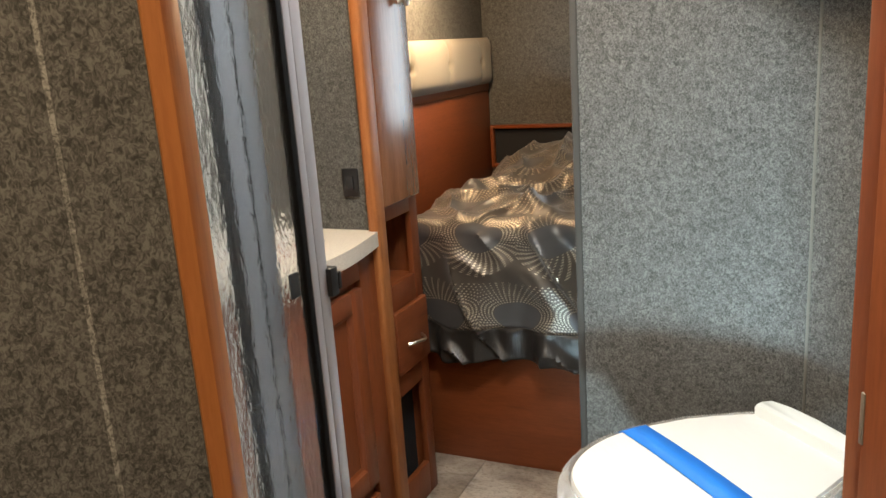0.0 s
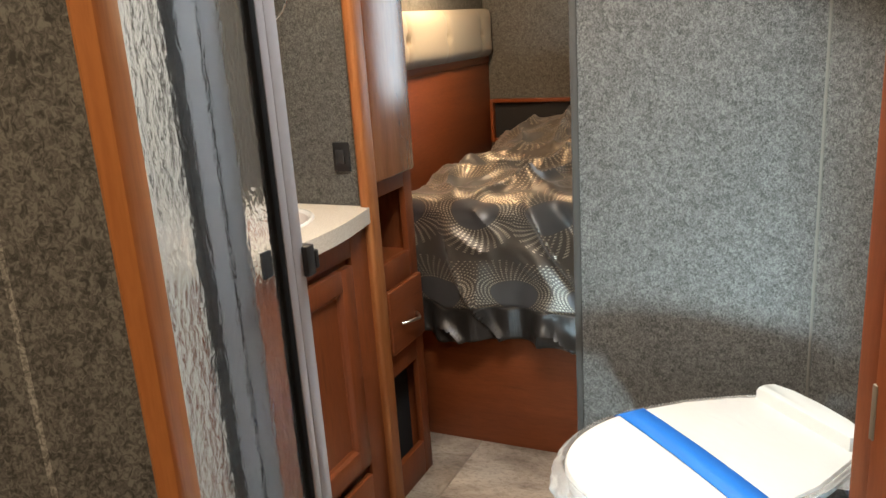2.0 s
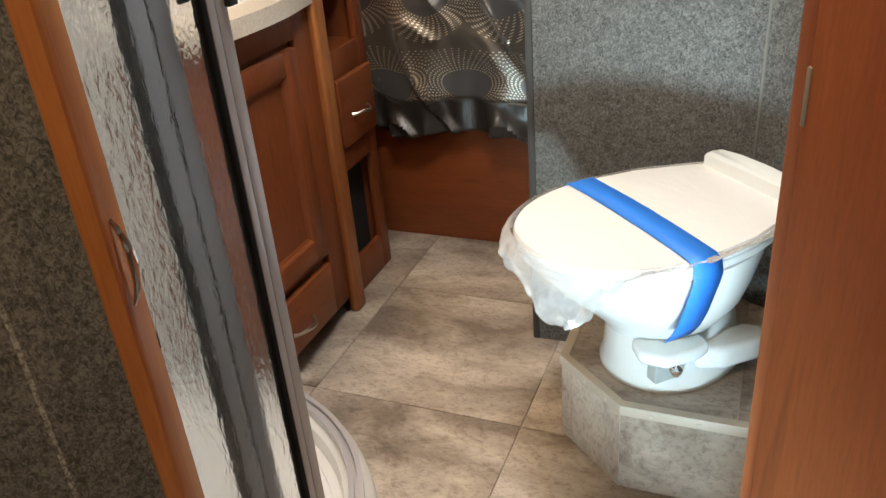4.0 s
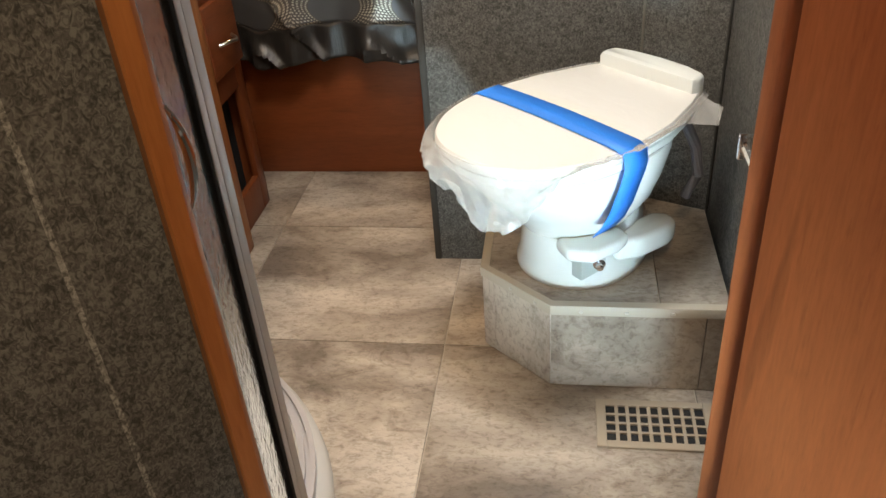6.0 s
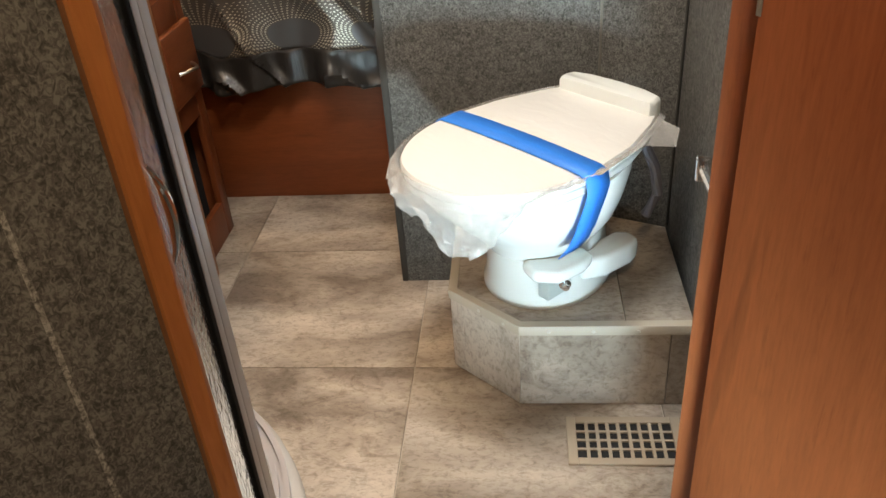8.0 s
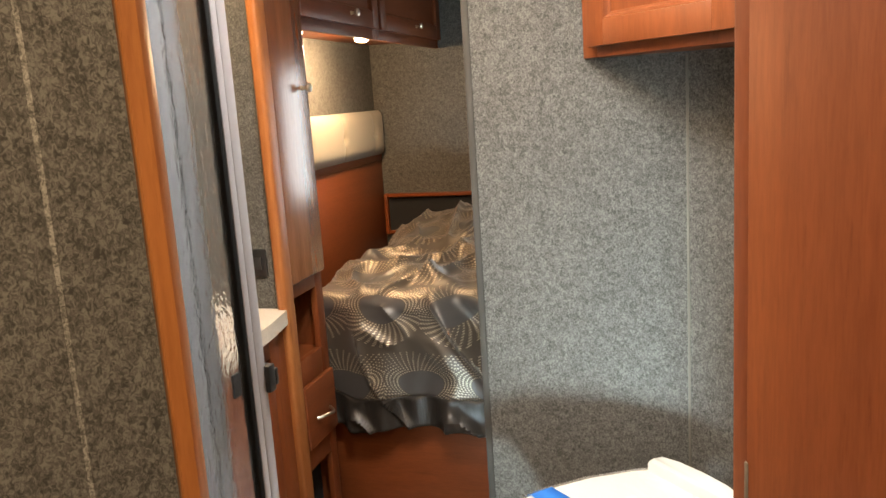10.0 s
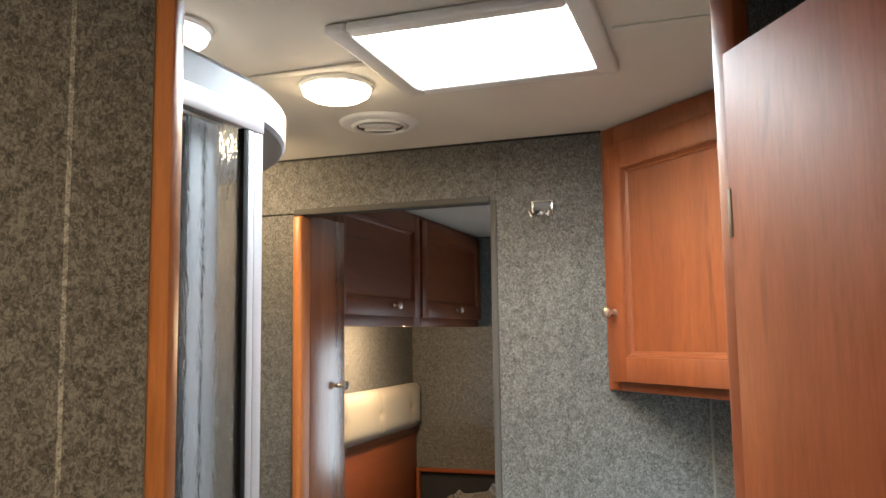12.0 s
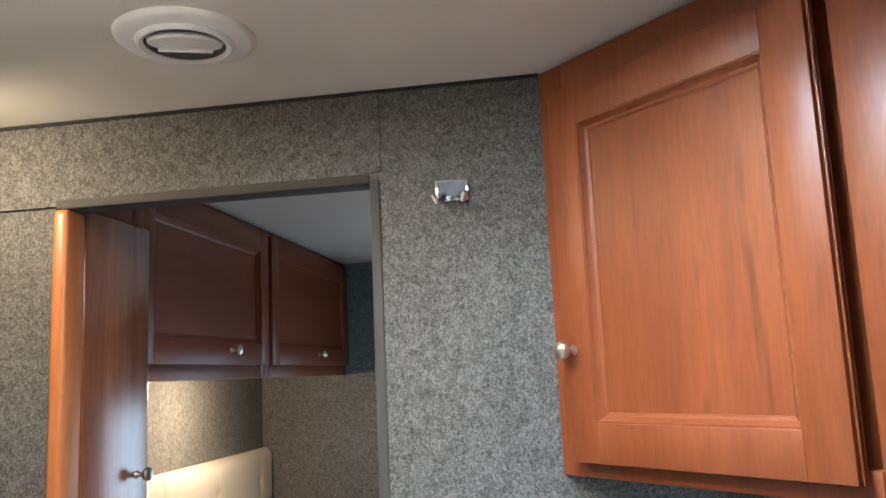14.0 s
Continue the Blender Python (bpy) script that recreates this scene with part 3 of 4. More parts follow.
TRK = ARC[:3] + [(SC[0] + 0.416 * math.cos(radians(a)), 0.822 + 0.416 * math.sin(radians(a))) for a in range(-4, 91, 6)] + [(XL + 0.002, 0.822 + 0.416)]
TRK[:3] = [(-0.512, 0.400), (-0.508, 0.55), (-0.504, 0.70)]
part("track_cover", sweep(TRK, ((0.018, 1.864), (0.023, 1.869), (0.024, 1.910), (0.018, 1.918), (-0.020, 1.918), (-0.024, 1.912), (-0.024, 1.868), (-0.018, 1.864))), M_alu_dim, sh, "curved white-silver top rail")
part("lower_track", sweep(ARC, ((-0.014, 0.100), (0.014, 0.100), (0.014, 0.118), (0.004, 0.118), (0.004, 0.108), (-0.004, 0.108), (-0.004, 0.118), (-0.014, 0.118))), M_alu, sh)
# surround on the outer walls
b = boxed((XL + 0.001, 0.236, 0.05), (XL + 0.008, 1.32, 1.86), 0.003)
box(b, (XL + 0.008, 0.236, 0.05), (-0.56, 0.243, 1.86), 0.003)
box(b, (XL + 0.008, 1.288, 0.05), (-1.06, 1.296, 1.86), 0.003)
part("surround", b, M_acrylic, sh, "off-white shower wall panel")


def glass_panel(name, x0, y0, x1, y1, label, bars):
    """A framed sheet of rain glass between two plan points."""
    d = Vector((x1 - x0, y1 - y0, 0))
    ln = d.length
    m = Matrix.Translation((x0, y0, 0)) @ Matrix.Rotation(math.atan2(d.y, d.x), 4, "Z")
    g = part(name, boxed((0.004, -0.0025, 0.135), (ln - 0.004, 0.0025, 1.842)), M_glass, sh, label, smooth=False, m=m)
    g.visible_shadow = False
    part("top_frame", boxed((0, -0.009, 1.838), (ln, 0.009, 1.868), 0.002), M_alu, g, m=m)
    part("bottom_frame", boxed((0, -0.009, 0.112), (ln, 0.009, 0.140), 0.002), M_alu, g, m=m)
    for s, wd, mt, nm in bars:
        part(nm, boxed((s, -0.007, 0.114), (s + wd, 0.007, 1.862), 0.0018), mt, g, m=m)
    return g


ln = math.hypot(-0.469 + 0.494, 0.855 - 0.400)
fixed = glass_panel("fixed_pane", -0.494, 0.400, -0.469, 0.855, "clear rain-patterned glass pane",
                    ((ln - 0.042, 0.010, M_rubber, "black_seal"), (ln - 0.032, 0.013, M_alu, "stile"), (ln - 0.0185, 0.0185, M_alu, "stile")))
glass_panel("sliding_pane", -0.516, 0.400, -0.497, 0.800, "second rain glass pane slid open behind",
            ((0.328, 0.011, M_rubber, "black_seal"), (0.339, 0.026, M_alu_dim, "stile"), (0.365, 0.003, M_rubber, "black_seal"), (0.368, 0.028, M_alu_dim, "stile")))
b = boxed((-0.008, -0.012, -0.018), (0.009, 0.004, 0.018), 0.002)
box(b, (-0.003, 0.003, -0.012), (0.010, 0.010, 0.010), 0.0015)
part("catch", b, M_black, sh, "black magnetic door catch", m=pose(-0.464, 0.862, 1.043))

b = boxed((-0.002, -0.016, -0.015), (0.004, 0.0, 0.015), 0.0015)
part("catch_plate", b, M_black, sh, "black catch plate on the glass", m=pose(-0.474, 0.806, 1.055))

# ---- toilet on its step ----
STEP = ((-0.250, YP - 0.003), (-0.250, 1.437), (-0.107, 1.312), (XB - 0.003, 1.312), (XB - 0.003, 1.686), (0.070, YP - 0.003))
st = thing("toilet_step", pose(0, 0, 0), "raised tile-clad step with a cut corner", "step")
inset = ((-0.244, YP - 0.006), (-0.244, 1.440), (-0.104, 1.318), (XB - 0.006, 1.318), (XB - 0.006, 1.683), (0.067, YP - 0.006))
part("core", prism(bmesh.new(), inset, 0, 0.193), M_grout, st, smooth=False)


def face_tile(p, q, z0, z1, s0, s1):
    """A clad tile on an upright face of the step, between two shares of its length."""
    a, c = Vector((*p, 0)), Vector((*q, 0))
    d = (c - a).normalized()
    nrm = Vector((d.y, -d.x, 0))
    u, v = a.lerp(c, s0) + d * 0.0008, a.lerp(c, s1) - d * 0.0008
    pts = [u, v, v - nrm * 0.0055, u - nrm * 0.0055]
    part("tile", prism(bmesh.new(), [(t.x, t.y) for t in pts], z0, z1), M_step, st, smooth=False)


face_tile(STEP[1], STEP[2], 0.002, 0.186, 0.18, 1)
face_tile(STEP[1], STEP[2], 0.002, 0.186, 0, 0.18)
face_tile(STEP[2], STEP[3], 0.002, 0.186, 0, 0.86)
face_tile(STEP[2], STEP[3], 0.002, 0.186, 0.86, 1)
face_tile(STEP[0], STEP[1], 0.002, 0.186, 0, 1)
for pts in (((-0.242, YP - 0.006), (-0.242, 1.447), (-0.101, 1.324), (0.096, 1.324), (0.096, YP - 0.025), (0.068, YP - 0.008)),
            ((0.0985, 1.324), (XB - 0.008, 1.324), (XB - 0.008, 1.680), (0.0985, 1.738))):
    part("tile", prism(bmesh.new(), pts, 0.193, 0.199), M_step, st, smooth=False)
nose = sweep(STEP[:4], ((-0.016, 0.1995), (-0.016, 0.2025), (0.002, 0.2025), (0.0035, 0.200), (0.0035, 0.182), (0.0005, 0.181), (0.0005, 0.1995)))
part("nosing", nose, M_beige, st, "beige plastic edge trim")
for x in (-0.05, 0.035, 0.12):
    part("screw", lathe(((0, 0), (0.004, 0), (0.003, 0.0015), (0, 0.002)), 12), M_nickel, st, m=pose(x, 1.308, 0.191, 90, 0, 0))
for k in (0.45, 0.8):
    q = Vector(STEP[1]).lerp(Vector(STEP[2]), k)
    part("screw", lathe(((0, 0), (0.004, 0), (0.003, 0.0015), (0, 0.002)), 12), M_nickel, st, m=pose(q.x - 0.0024, q.y - 0.0026, 0.191, 90, 0, -43))

# toilet: x to its right, -y to its front, from the middle of the hinge bar
TM = pose(0.083, 1.602, 0.1995, 0, 0, -45)
wc = thing("toilet", TM, "white low-profile camper toilet with its lid still wrapped", "toilet")


def lid_outline(grow=0.0, k=64):
    """Plan of the lid, from the back left round the front to the back right."""
    pts = []
    for i in range(k + 1):
        a = math.pi * i / k
        side = -math.cos(a)
        f = math.sin(a)
        y = -0.265 - (0.222 + grow) * f if f > 0 else -0.265
        pts.append(((0.182 + grow) * math.copysign(abs(side) ** 0.86, side), y))
    back = [(-0.168 - grow, -0.15), (-0.135 - grow, -0.05), (-0.112 - grow, 0.0)]
    return [(x, y) for x, y in reversed(back)] + pts + [(-x, y) for x, y in back]


def loft(sections, cap=True):
    """Joins outlines of equal length, each with its height."""
    bm = bmesh.new()
    rings = [[bm.verts.new((x, y, z)) for x, y in o] for o, z in sections]
    for a, c in zip(rings, rings[1:]):
        for i in range(len(a)):
            j = (i + 1) % len(a)
            bm.faces.new((a[i], a[j], c[j], c[i]))
    if cap:
        bm.faces.new(rings[0])
        bm.faces.new(rings[-1])
    bmesh.ops.recalc_face_normals(bm, faces=bm.faces)
    return bm


def scaled(o, sx, sy, cx, cy):
    return [(cx + (x - cx) * sx, cy + (y - cy) * sy) for x, y in o]


O = lid_outline()
LZ = 0.347
part("lid", loft([(scaled(O, 0.985, 0.985, 0, -0.24), LZ - 0.020), (O, LZ - 0.014), (O, LZ - 0.006), (scaled(O, 0.985, 0.985, 0, -0.24), LZ), (scaled(O, 0.80, 0.80, 0, -0.24), LZ + 0.003), (scaled(O, 0.4, 0.4, 0, -0.24), LZ + 0.005)]), M_lid, wc, "white lid under thin clear wrap")
part("seat", loft([(scaled(O, 0.96, 0.96, 0, -0.24), LZ - 0.042), (scaled(O, 0.985, 0.985, 0, -0.24), LZ - 0.036), (scaled(O, 0.985, 0.985, 0, -0.24), LZ - 0.024), (scaled(O, 0.97, 0.97, 0, -0.24), LZ - 0.021)]), M_porcelain, wc)
sec = [(-0.112, -0.030), (0.112, -0.030), (0.116, -0.018), (0.110, 0.006), (0.07, 0.020), (0, 0.025), (-0.07, 0.020), (-0.110, 0.006), (-0.116, -0.018)]
part("hinge_bar", loft([(sec, LZ - 0.03), (sec, LZ + 0.020), (scaled(sec, 0.98, 0.92, 0, 0), LZ + 0.026), (scaled(sec, 0.94, 0.75, 0, 0), LZ + 0.029)]), M_porcelain, wc)


def egg(rx_, rf, rb, cy, cx=0.0, k=len(O)):
    """An egg-shaped plan: front and back half of their own length."""
    return [(cx + rx_ * math.cos(2 * math.pi * i / k), cy + (rb if math.sin(2 * math.pi * i / k) > 0 else rf) * math.sin(2 * math.pi * i / k)) for i in range(k)]


bowl_ = [(egg(0.098, 0.112, 0.12, -0.190, -0.020), 0.110), (egg(0.116, 0.125, 0.14, -0.194, -0.018), 0.135), (egg(0.148, 0.162, 0.16, -0.206, -0.011), 0.185), (egg(0.166, 0.200, 0.18, -0.220, -0.005), 0.235), (egg(0.175, 0.235, 0.20, -0.229), 0.285), (egg(0.176, 0.245, 0.21, -0.235), 0.307)]
part("bowl", loft(bowl_), M_porcelain, wc)
ped = [(egg(0.122, 0.122, 0.17, -0.179, -0.021), 0.0), (egg(0.122, 0.122, 0.17, -0.179, -0.021), 0.012), (egg(0.116, 0.115, 0.16, -0.179, -0.021), 0.030), (egg(0.110, 0.110, 0.15, -0.179, -0.021), 0.10), (egg(0.100, 0.108, 0.13, -0.183, -0.021), 0.125)]
part("pedestal", loft(ped), M_porcelain, wc)
# foot pedals on the right
LOW = pose(-0.024, -0.021, 0)
b = prism(bmesh.new(), ((0.060, -0.275), (0.108, -0.290), (0.146, -0.258), (0.152, -0.198), (0.142, -0.161), (0.08, -0.153)), 0.092, 0.120, 0.010, 3)
part("small_pedal", b, M_porcelain, wc, m=LOW)
b = prism(bmesh.new(), ((0.090, -0.165), (0.128, -0.177), (0.152, -0.130), (0.158, -0.062), (0.150, -0.030), (0.120, -0.022), (0.094, -0.045)), 0.050, 0.100, 0.012, 3)
part("flush_pedal", b, M_porcelain, wc, m=LOW)
b = lathe(((0.0, 0.0), (0.012, 0.0), (0.012, 0.006), (0.007, 0.008), (0.007, 0.018), (0.0, 0.019)), 16)
part("pivot_bolt", b, M_chrome, wc, "chrome pedal bolt", m=LOW @ pose(0.116, -0.213, 0.062, 90, 0, 50))
part("pedal_recess", boxed((0.084, -0.255, 0.036), (0.112, -0.143, 0.092), 0.004), mat("grey_recess", (0.45, 0.50, 0.48), 0.4), wc, m=LOW)
part("hose", tube([(0.10, 0.0, 0.12), (0.118, 0.01, 0.17), (0.11, 0.005, 0.23), (0.08, 0.0, 0.28)], 0.011), mat("grey_hose", (0.22, 0.22, 0.26), 0.35), wc, "grey water hose")

# plastic wrap: a crumpled skirt that hangs from the lid's edge
b = bmesh.new()
ring0 = lid_outline(0.002)
levels = []
for li in range(10):
    s = li / 9
    row = []
    for i, (x, y) in enumerate(ring0):
        fr = max(0.0, min(1.0, (-y - 0.05) / 0.43))
        drop = 0.018 + 0.070 * fr ** 1.3 * (0.85 + 0.6 * noise.noise((i * 0.16, 3.1, 0.0))) + 0.050 * math.exp(-((x - 0.06) / 0.07) ** 2) * (y < -0.36)
        if x > 0.12:
            drop *= max(0.12, 1 - (x - 0.12) / 0.05)
        side = max(0.0, min(1.0, 0.6 - 3.0 * x))
        out = 0.004 + 0.018 * math.sin(math.pi * min(1, s * 1.2)) * fr * (0.5 + 0.7 * side) - 0.018 * s * s * fr * (1 - side) + 0.016 * s * noise.noise((i * 0.42, li * 0.7, 1.7)) + 0.014 * noise.noise((i * 0.9, li * 1.1, 7.7)) * min(1, 3 * s)
        r = math.hypot(x, y + 0.24) or 1
        row.append(b.verts.new((x + out * x / r, y + out * (y + 0.24) / r, LZ + 0.001 - drop * s + 0.010 * s * noise.noise((i * 0.6, li * 0.9, 6.0)))))
    levels.append(row)
for a_, c_ in zip(levels, levels[1:]):
    for i in range(len(a_) - 1):
        b.faces.new((a_[i], a_[i + 1], c_[i + 1], c_[i]))
wing = [b.verts.new(v) for v in ((0.130, -0.02, LZ - 0.002), (0.165, -0.14, LZ - 0.004), (0.190, -0.05, LZ - 0.030), (0.168, -0.01, LZ - 0.014))]
b.faces.new(wing)
bmesh.ops.recalc_face_normals(b, faces=b.faces)
wr = part("wrap", b, M_wrap, wc, "crumpled clear plastic wrap", smooth=False)
sol = wr.modifiers.new("thick", "SOLIDIFY")
sol.thickness = 0.0006

# masking tape over the lid and down the right side
b = bmesh.new()
prof = [(-0.184, LZ - 0.03), (-0.186, LZ - 0.004), (-0.176, LZ + 0.003), (-0.09, LZ + 0.0062), (0, LZ + 0.0075), (0.09, LZ + 0.0062), (0.176, LZ + 0.003), (0.192, LZ - 0.003), (0.1965, LZ - 0.025), (0.192, LZ - 0.045), (0.181, LZ - 0.08), (0.170, LZ - 0.115), (0.154, LZ - 0.150), (0.133, LZ - 0.180)]
ra = [b.verts.new((x, -0.244, z)) for x, z in prof]
rb_ = [b.verts.new((x, -0.300, z)) for x, z in prof]
for i in range(len(prof) - 1):
    b.faces.new((ra[i], ra[i + 1], rb_[i + 1], rb_[i]))
bmesh.ops.recalc_face_normals(b, faces=b.faces)
tp = part("tape", b, M_tape, wc, "strip of blue masking tape")
sol = tp.modifiers.new("thick", "SOLIDIFY")
sol.thickness, sol.offset = 0.0012, 1.0

# ---- corner cabinet ----
CL, CRT = Vector((-0.141, 1.764, 0)), Vector((0.2235, 1.3995, 0))
cw = (CRT - CL).length
cc = thing("corner_cabinet", pose(CL.x, CL.y, 1.444, 0, 0, -45), "cherry-stained corner wall cabinet with one panelled door", "cabinet")
b = prism(bmesh.new(), ((0.002, 0.019), (cw - 0.002, 0.019), (cw / 2, cw / 2 - 0.002)), 0.0, 0.584)
part("body", b, M_wood_z, cc, smooth=False)
b = bmesh.new()
for a_, c_ in (((0, 0), (0.045, 0.584)), ((cw - 0.075, 0), (cw, 0.584)), ((0.045, 0), (cw - 0.075, 0.035)), ((0.045, 0.525), (cw - 0.075, 0.584))):
    box(b, (a_[0], 0, a_[1]), (c_[0], 0.019, c_[1]), 0.0025)
part("face_frame", b, M_wood_z, cc)
cd = framed_door(cc, 0.390, 0.512, pose(0.036, -0.001, 0.022), M_wood_z, 0.052)
b = bmesh.new()
for q in (0.004, 0.010):
    box(b, (0.4262, -0.018 + q, 0.022), (0.4295, -0.0155 + q, 0.534), 0.0008)
part("edge_moulding", b, M_wood_z, cd)
knob(cd, pose(0.056, -0.020, 0.170))

# ---- small bathroom fittings ----
hk = thing("robe_hook", pose(-0.279, YP, 1.858), "square chrome double robe hook on the wall", "hook")
part("plate", boxed((-0.026, -0.006, -0.014), (0.026, 0, 0.020), 0.002), M_chrome, hk)
for s in (-1, 1):
    part("prong", tube([(s * 0.012, -0.004, -0.004), (s * 0.015, -0.022, -0.016), (s * 0.020, -0.034, -0.018), (s * 0.024, -0.040, -0.008)], 0.005), M_chrome, hk)
part("inset", boxed((-0.021, -0.0075, -0.006), (0.021, -0.0055, 0.016)), M_black, hk)
tr_ = thing("towel_ring", pose(-1.129, YP + 0.006, 1.453), "chrome towel ring on the wall over the vanity", "towel ring")
part("post", boxed((-0.024, -0.008, -0.016), (0.024, 0, 0.016), 0.003), M_chrome, tr_)
part("arm", boxed((-0.009, -0.042, -0.010), (0.009, -0.006, 0.010), 0.003), M_chrome, tr_)
part("ring", tube([(0.068 * math.cos(radians(a)), -0.034, -0.066 + 0.068 * math.sin(radians(a))) for a in range(0, 360, 10)], 0.0038, 10, True), M_chrome, tr_)
sw = thing("light_switch", pose(-0.976, YP + 0.006, 0.998), "black rocker light switch on the felt wall", "switch")
part("plate", boxed((-0.023, -0.006, -0.036), (0.023, 0, 0.036), 0.003), M_black, sw)
part("rocker", boxed((-0.011, -0.012, -0.017), (0.011, -0.005, 0.017), 0.002), mat("black_gloss", (0.03, 0.03, 0.032), 0.2), sw)
ph = thing("paper_holder", pose(XB, 1.165, 0.570), "chrome toilet paper holder on the side wall", "paper holder")
for y in (-0.075, 0.075):
    part("bracket", boxed((-0.058, y - 0.006, -0.022), (0, y + 0.006, 0.022), 0.004), M_chrome, ph)
part("roller", tube([(-0.045, -0.07, 0.0), (-0.045, 0.07, 0.0)], 0.009), M_chrome, ph)
tb = thing("towel_bar", pose(XB, 1.44, 1.322), "chrome towel bar post on the side wall", "towel bar")
part("bar", tube([(-0.066, -0.12, 0), (-0.066, 0.12, 0)], 0.006), M_chrome, tb)
for y in (-0.12, 0.12):
    part("post", boxed((-0.076, y - 0.01, -0.012), (0, y + 0.01, 0.012), 0.003), M_chrome, tb)

# floor register
fr_ = thing("floor_register", pose(0.0930, 1.209, 0.0), "tan plastic floor heat register with a grid", "register")
b = bmesh.new()
w2, d2 = 0.111, 0.0625
for a_, c_ in (((-w2, -d2), (-0.092, d2)), ((0.092, -d2), (w2, d2)), ((-0.092, -d2), (0.092, -0.046)), ((-0.092, 0.046), (0.092, d2))):
    box(b, (a_[0], a_[1], 0), (c_[0], c_[1], 0.006), 0.0012, 1)
part("frame", b, M_register, fr_)
for i in range(1, 9):
    x = -0.092 + 0.184 * i / 9
    part("slat", boxed((x - 0.0032, -0.046, 0.0012), (x + 0.0032, 0.046, 0.0052)), M_register, fr_)
for i in range(1, 4):
    y = -0.046 + 0.092 * i / 4
    part("bar", boxed((-0.092, y - 0.0026, 0.0012), (0.092, y + 0.0026, 0.0045)), M_register, fr_)
# no hollow here: a dark sheet gives the duct's shade
part("duct", boxed((-0.093, -0.047, 0.0003), (0.093, 0.047, 0.0010)), M_dark, fr_, "dark sheet for the shade in the duct below the grid")

# ceiling: round lamp, round air vent, second lamp over the shower, roof vent
cl = thing("ceiling_light", pose(-0.545, 1.235, H, 180, 0, 0), "round ceiling light, lit warm", "ceiling light")
part("rim", lathe(((0, 0), (0.067, 0), (0.069, 0.005), (0.064, 0.010), (0, 0.010)), 40), M_white, cl)
part("lens", lathe(((0.064, 0.009), (0.060, 0.020), (0.046, 0.028), (0.024, 0.032), (0, 0.033)), 40), M_lens, cl, "glowing frosted lens")
cv = thing("ceiling_vent", pose(-0.577, 1.508, H, 180, 0, 20), "round white ceiling air outlet", "vent")
part("ring", lathe(((0.050, 0.002), (0.051, 0.012), (0.056, 0.014), (0.060, 0.012), (0.062, 0.009), (0.080, 0.0075), (0.086, 0.004), (0.088, 0.0)), 48), M_white, cv)
# cup coloured dark for the shade in the gap round the flap
part("cup", lathe(((0.0505, 0.010), (0.049, -0.010), (0, -0.012)), 40), mat("vent_gap_shade", (0.10, 0.095, 0.085), 0.5), cv)
b = lathe(((0, 0.013), (0.030, 0.0128), (0.0455, 0.0115), (0.047, 0.008), (0.044, 0.004), (0, 0.004)), 36)
bmesh.ops.transform(b, matrix=Matrix.Translation((0, 0.004, 0)) @ Matrix.Rotation(radians(9), 4, "X") @ Matrix.Diagonal((1, 0.80, 1, 1)), verts=b.verts)
box(b, (-0.034, -0.006, 0.011), (0.034, -0.002, 0.019), 0.0015)
part("flap", b, M_white, cv)
copy_thing(cl, pose(-1.045, 1.54, H, 180, 0, 0))
l2 = copy_thing(cl, pose(-0.655, 0.895, H, 180, 0, 0))
l2["label"] = "round white ceiling light over the shower, lit"
lens2 = [c for c in l2.children if c.name.startswith("lens")][0]
lens2.data = lens2.data.copy()
lens2.data.materials[0] = mat("shower_lens", (0.9, 0.9, 0.88), 0.25, Emission_Color=(1.0, 0.93, 0.82, 1), Emission_Strength=3.0)
lens2["label"] = "white frosted lens"

rv = thing("roof_vent", pose(-0.239, 1.140, H), "square white roof vent with a bright dome", "roof vent")
for a_, c_ in (((-0.195, -0.170), (-0.160, 0.170)), ((0.160, -0.170), (0.195, 0.170)), ((-0.160, -0.170), (0.160, -0.138)), ((-0.160, 0.138), (0.160, 0.170))):
    part("garnish", boxed((a_[0], a_[1], -0.016), (c_[0], c_[1], -0.001), 0.005, 3), M_white, rv)
for a_, c_ in (((-0.168, -0.142), (-0.160, 0.142)), ((0.160, -0.142), (0.168, 0.142)), ((-0.160, -0.142), (0.160, -0.136)), ((-0.160, 0.136), (0.160, 0.142))):
    part("shaft_side", boxed((a_[0], a_[1], -0.004), (c_[0], c_[1], 0.10)), M_white, rv)
part("dome", boxed((-0.168, -0.142, 0.100), (0.168, 0.142, 0.112), 0.004), M_dome, rv, "glowing translucent dome")
b = lathe(((0, 0.0), (0.004, 0.0), (0.004, -0.020), (0.010, -0.022), (0.010, -0.030), (0, -0.031)), 16)
part("crank_knob", b, M_black, rv, "small dark crank knob", m=pose(-0.003, 0.118, 0.085))

# ---- wardrobe tower at the bedroom opening ----
TX = -0.945
tw = thing("wardrobe_tower", pose(TX, 1.805, 0), "tall narrow cherry-stained tower with door, cubby and drawer", "wardrobe")
D2 = 0.256
b = boxed((-0.37, 0, 0), (-0.135, D2, H - 0.002))
box(b, (-0.135, 0, 0.385), (-0.018, D2, 0.69))
box(b, (-0.135, 0, 0.885), (-0.018, D2, H - 0.002))
box(b, (-0.135, 0, 0), (-0.018, 0.014, 0.885))
box(b, (-0.135, D2 - 0.014, 0), (-0.018, D2, 0.885))
part("body", b, M_wood_z, tw, smooth=False)
b = boxed((-0.018, 0, 0), (0, 0.048, H - 0.002), 0.002)
box(b, (-0.018, D2 - 0.045, 0), (0, D2, H - 0.002), 0.002)
for z0, z1 in ((0, 0.105), (0.372, 0.455), (0.605, 0.695), (0.875, 0.94), (1.90, H - 0.002)):
    box(b, (-0.018, 0.048, z0), (0, D2 - 0.045, z1), 0.002)
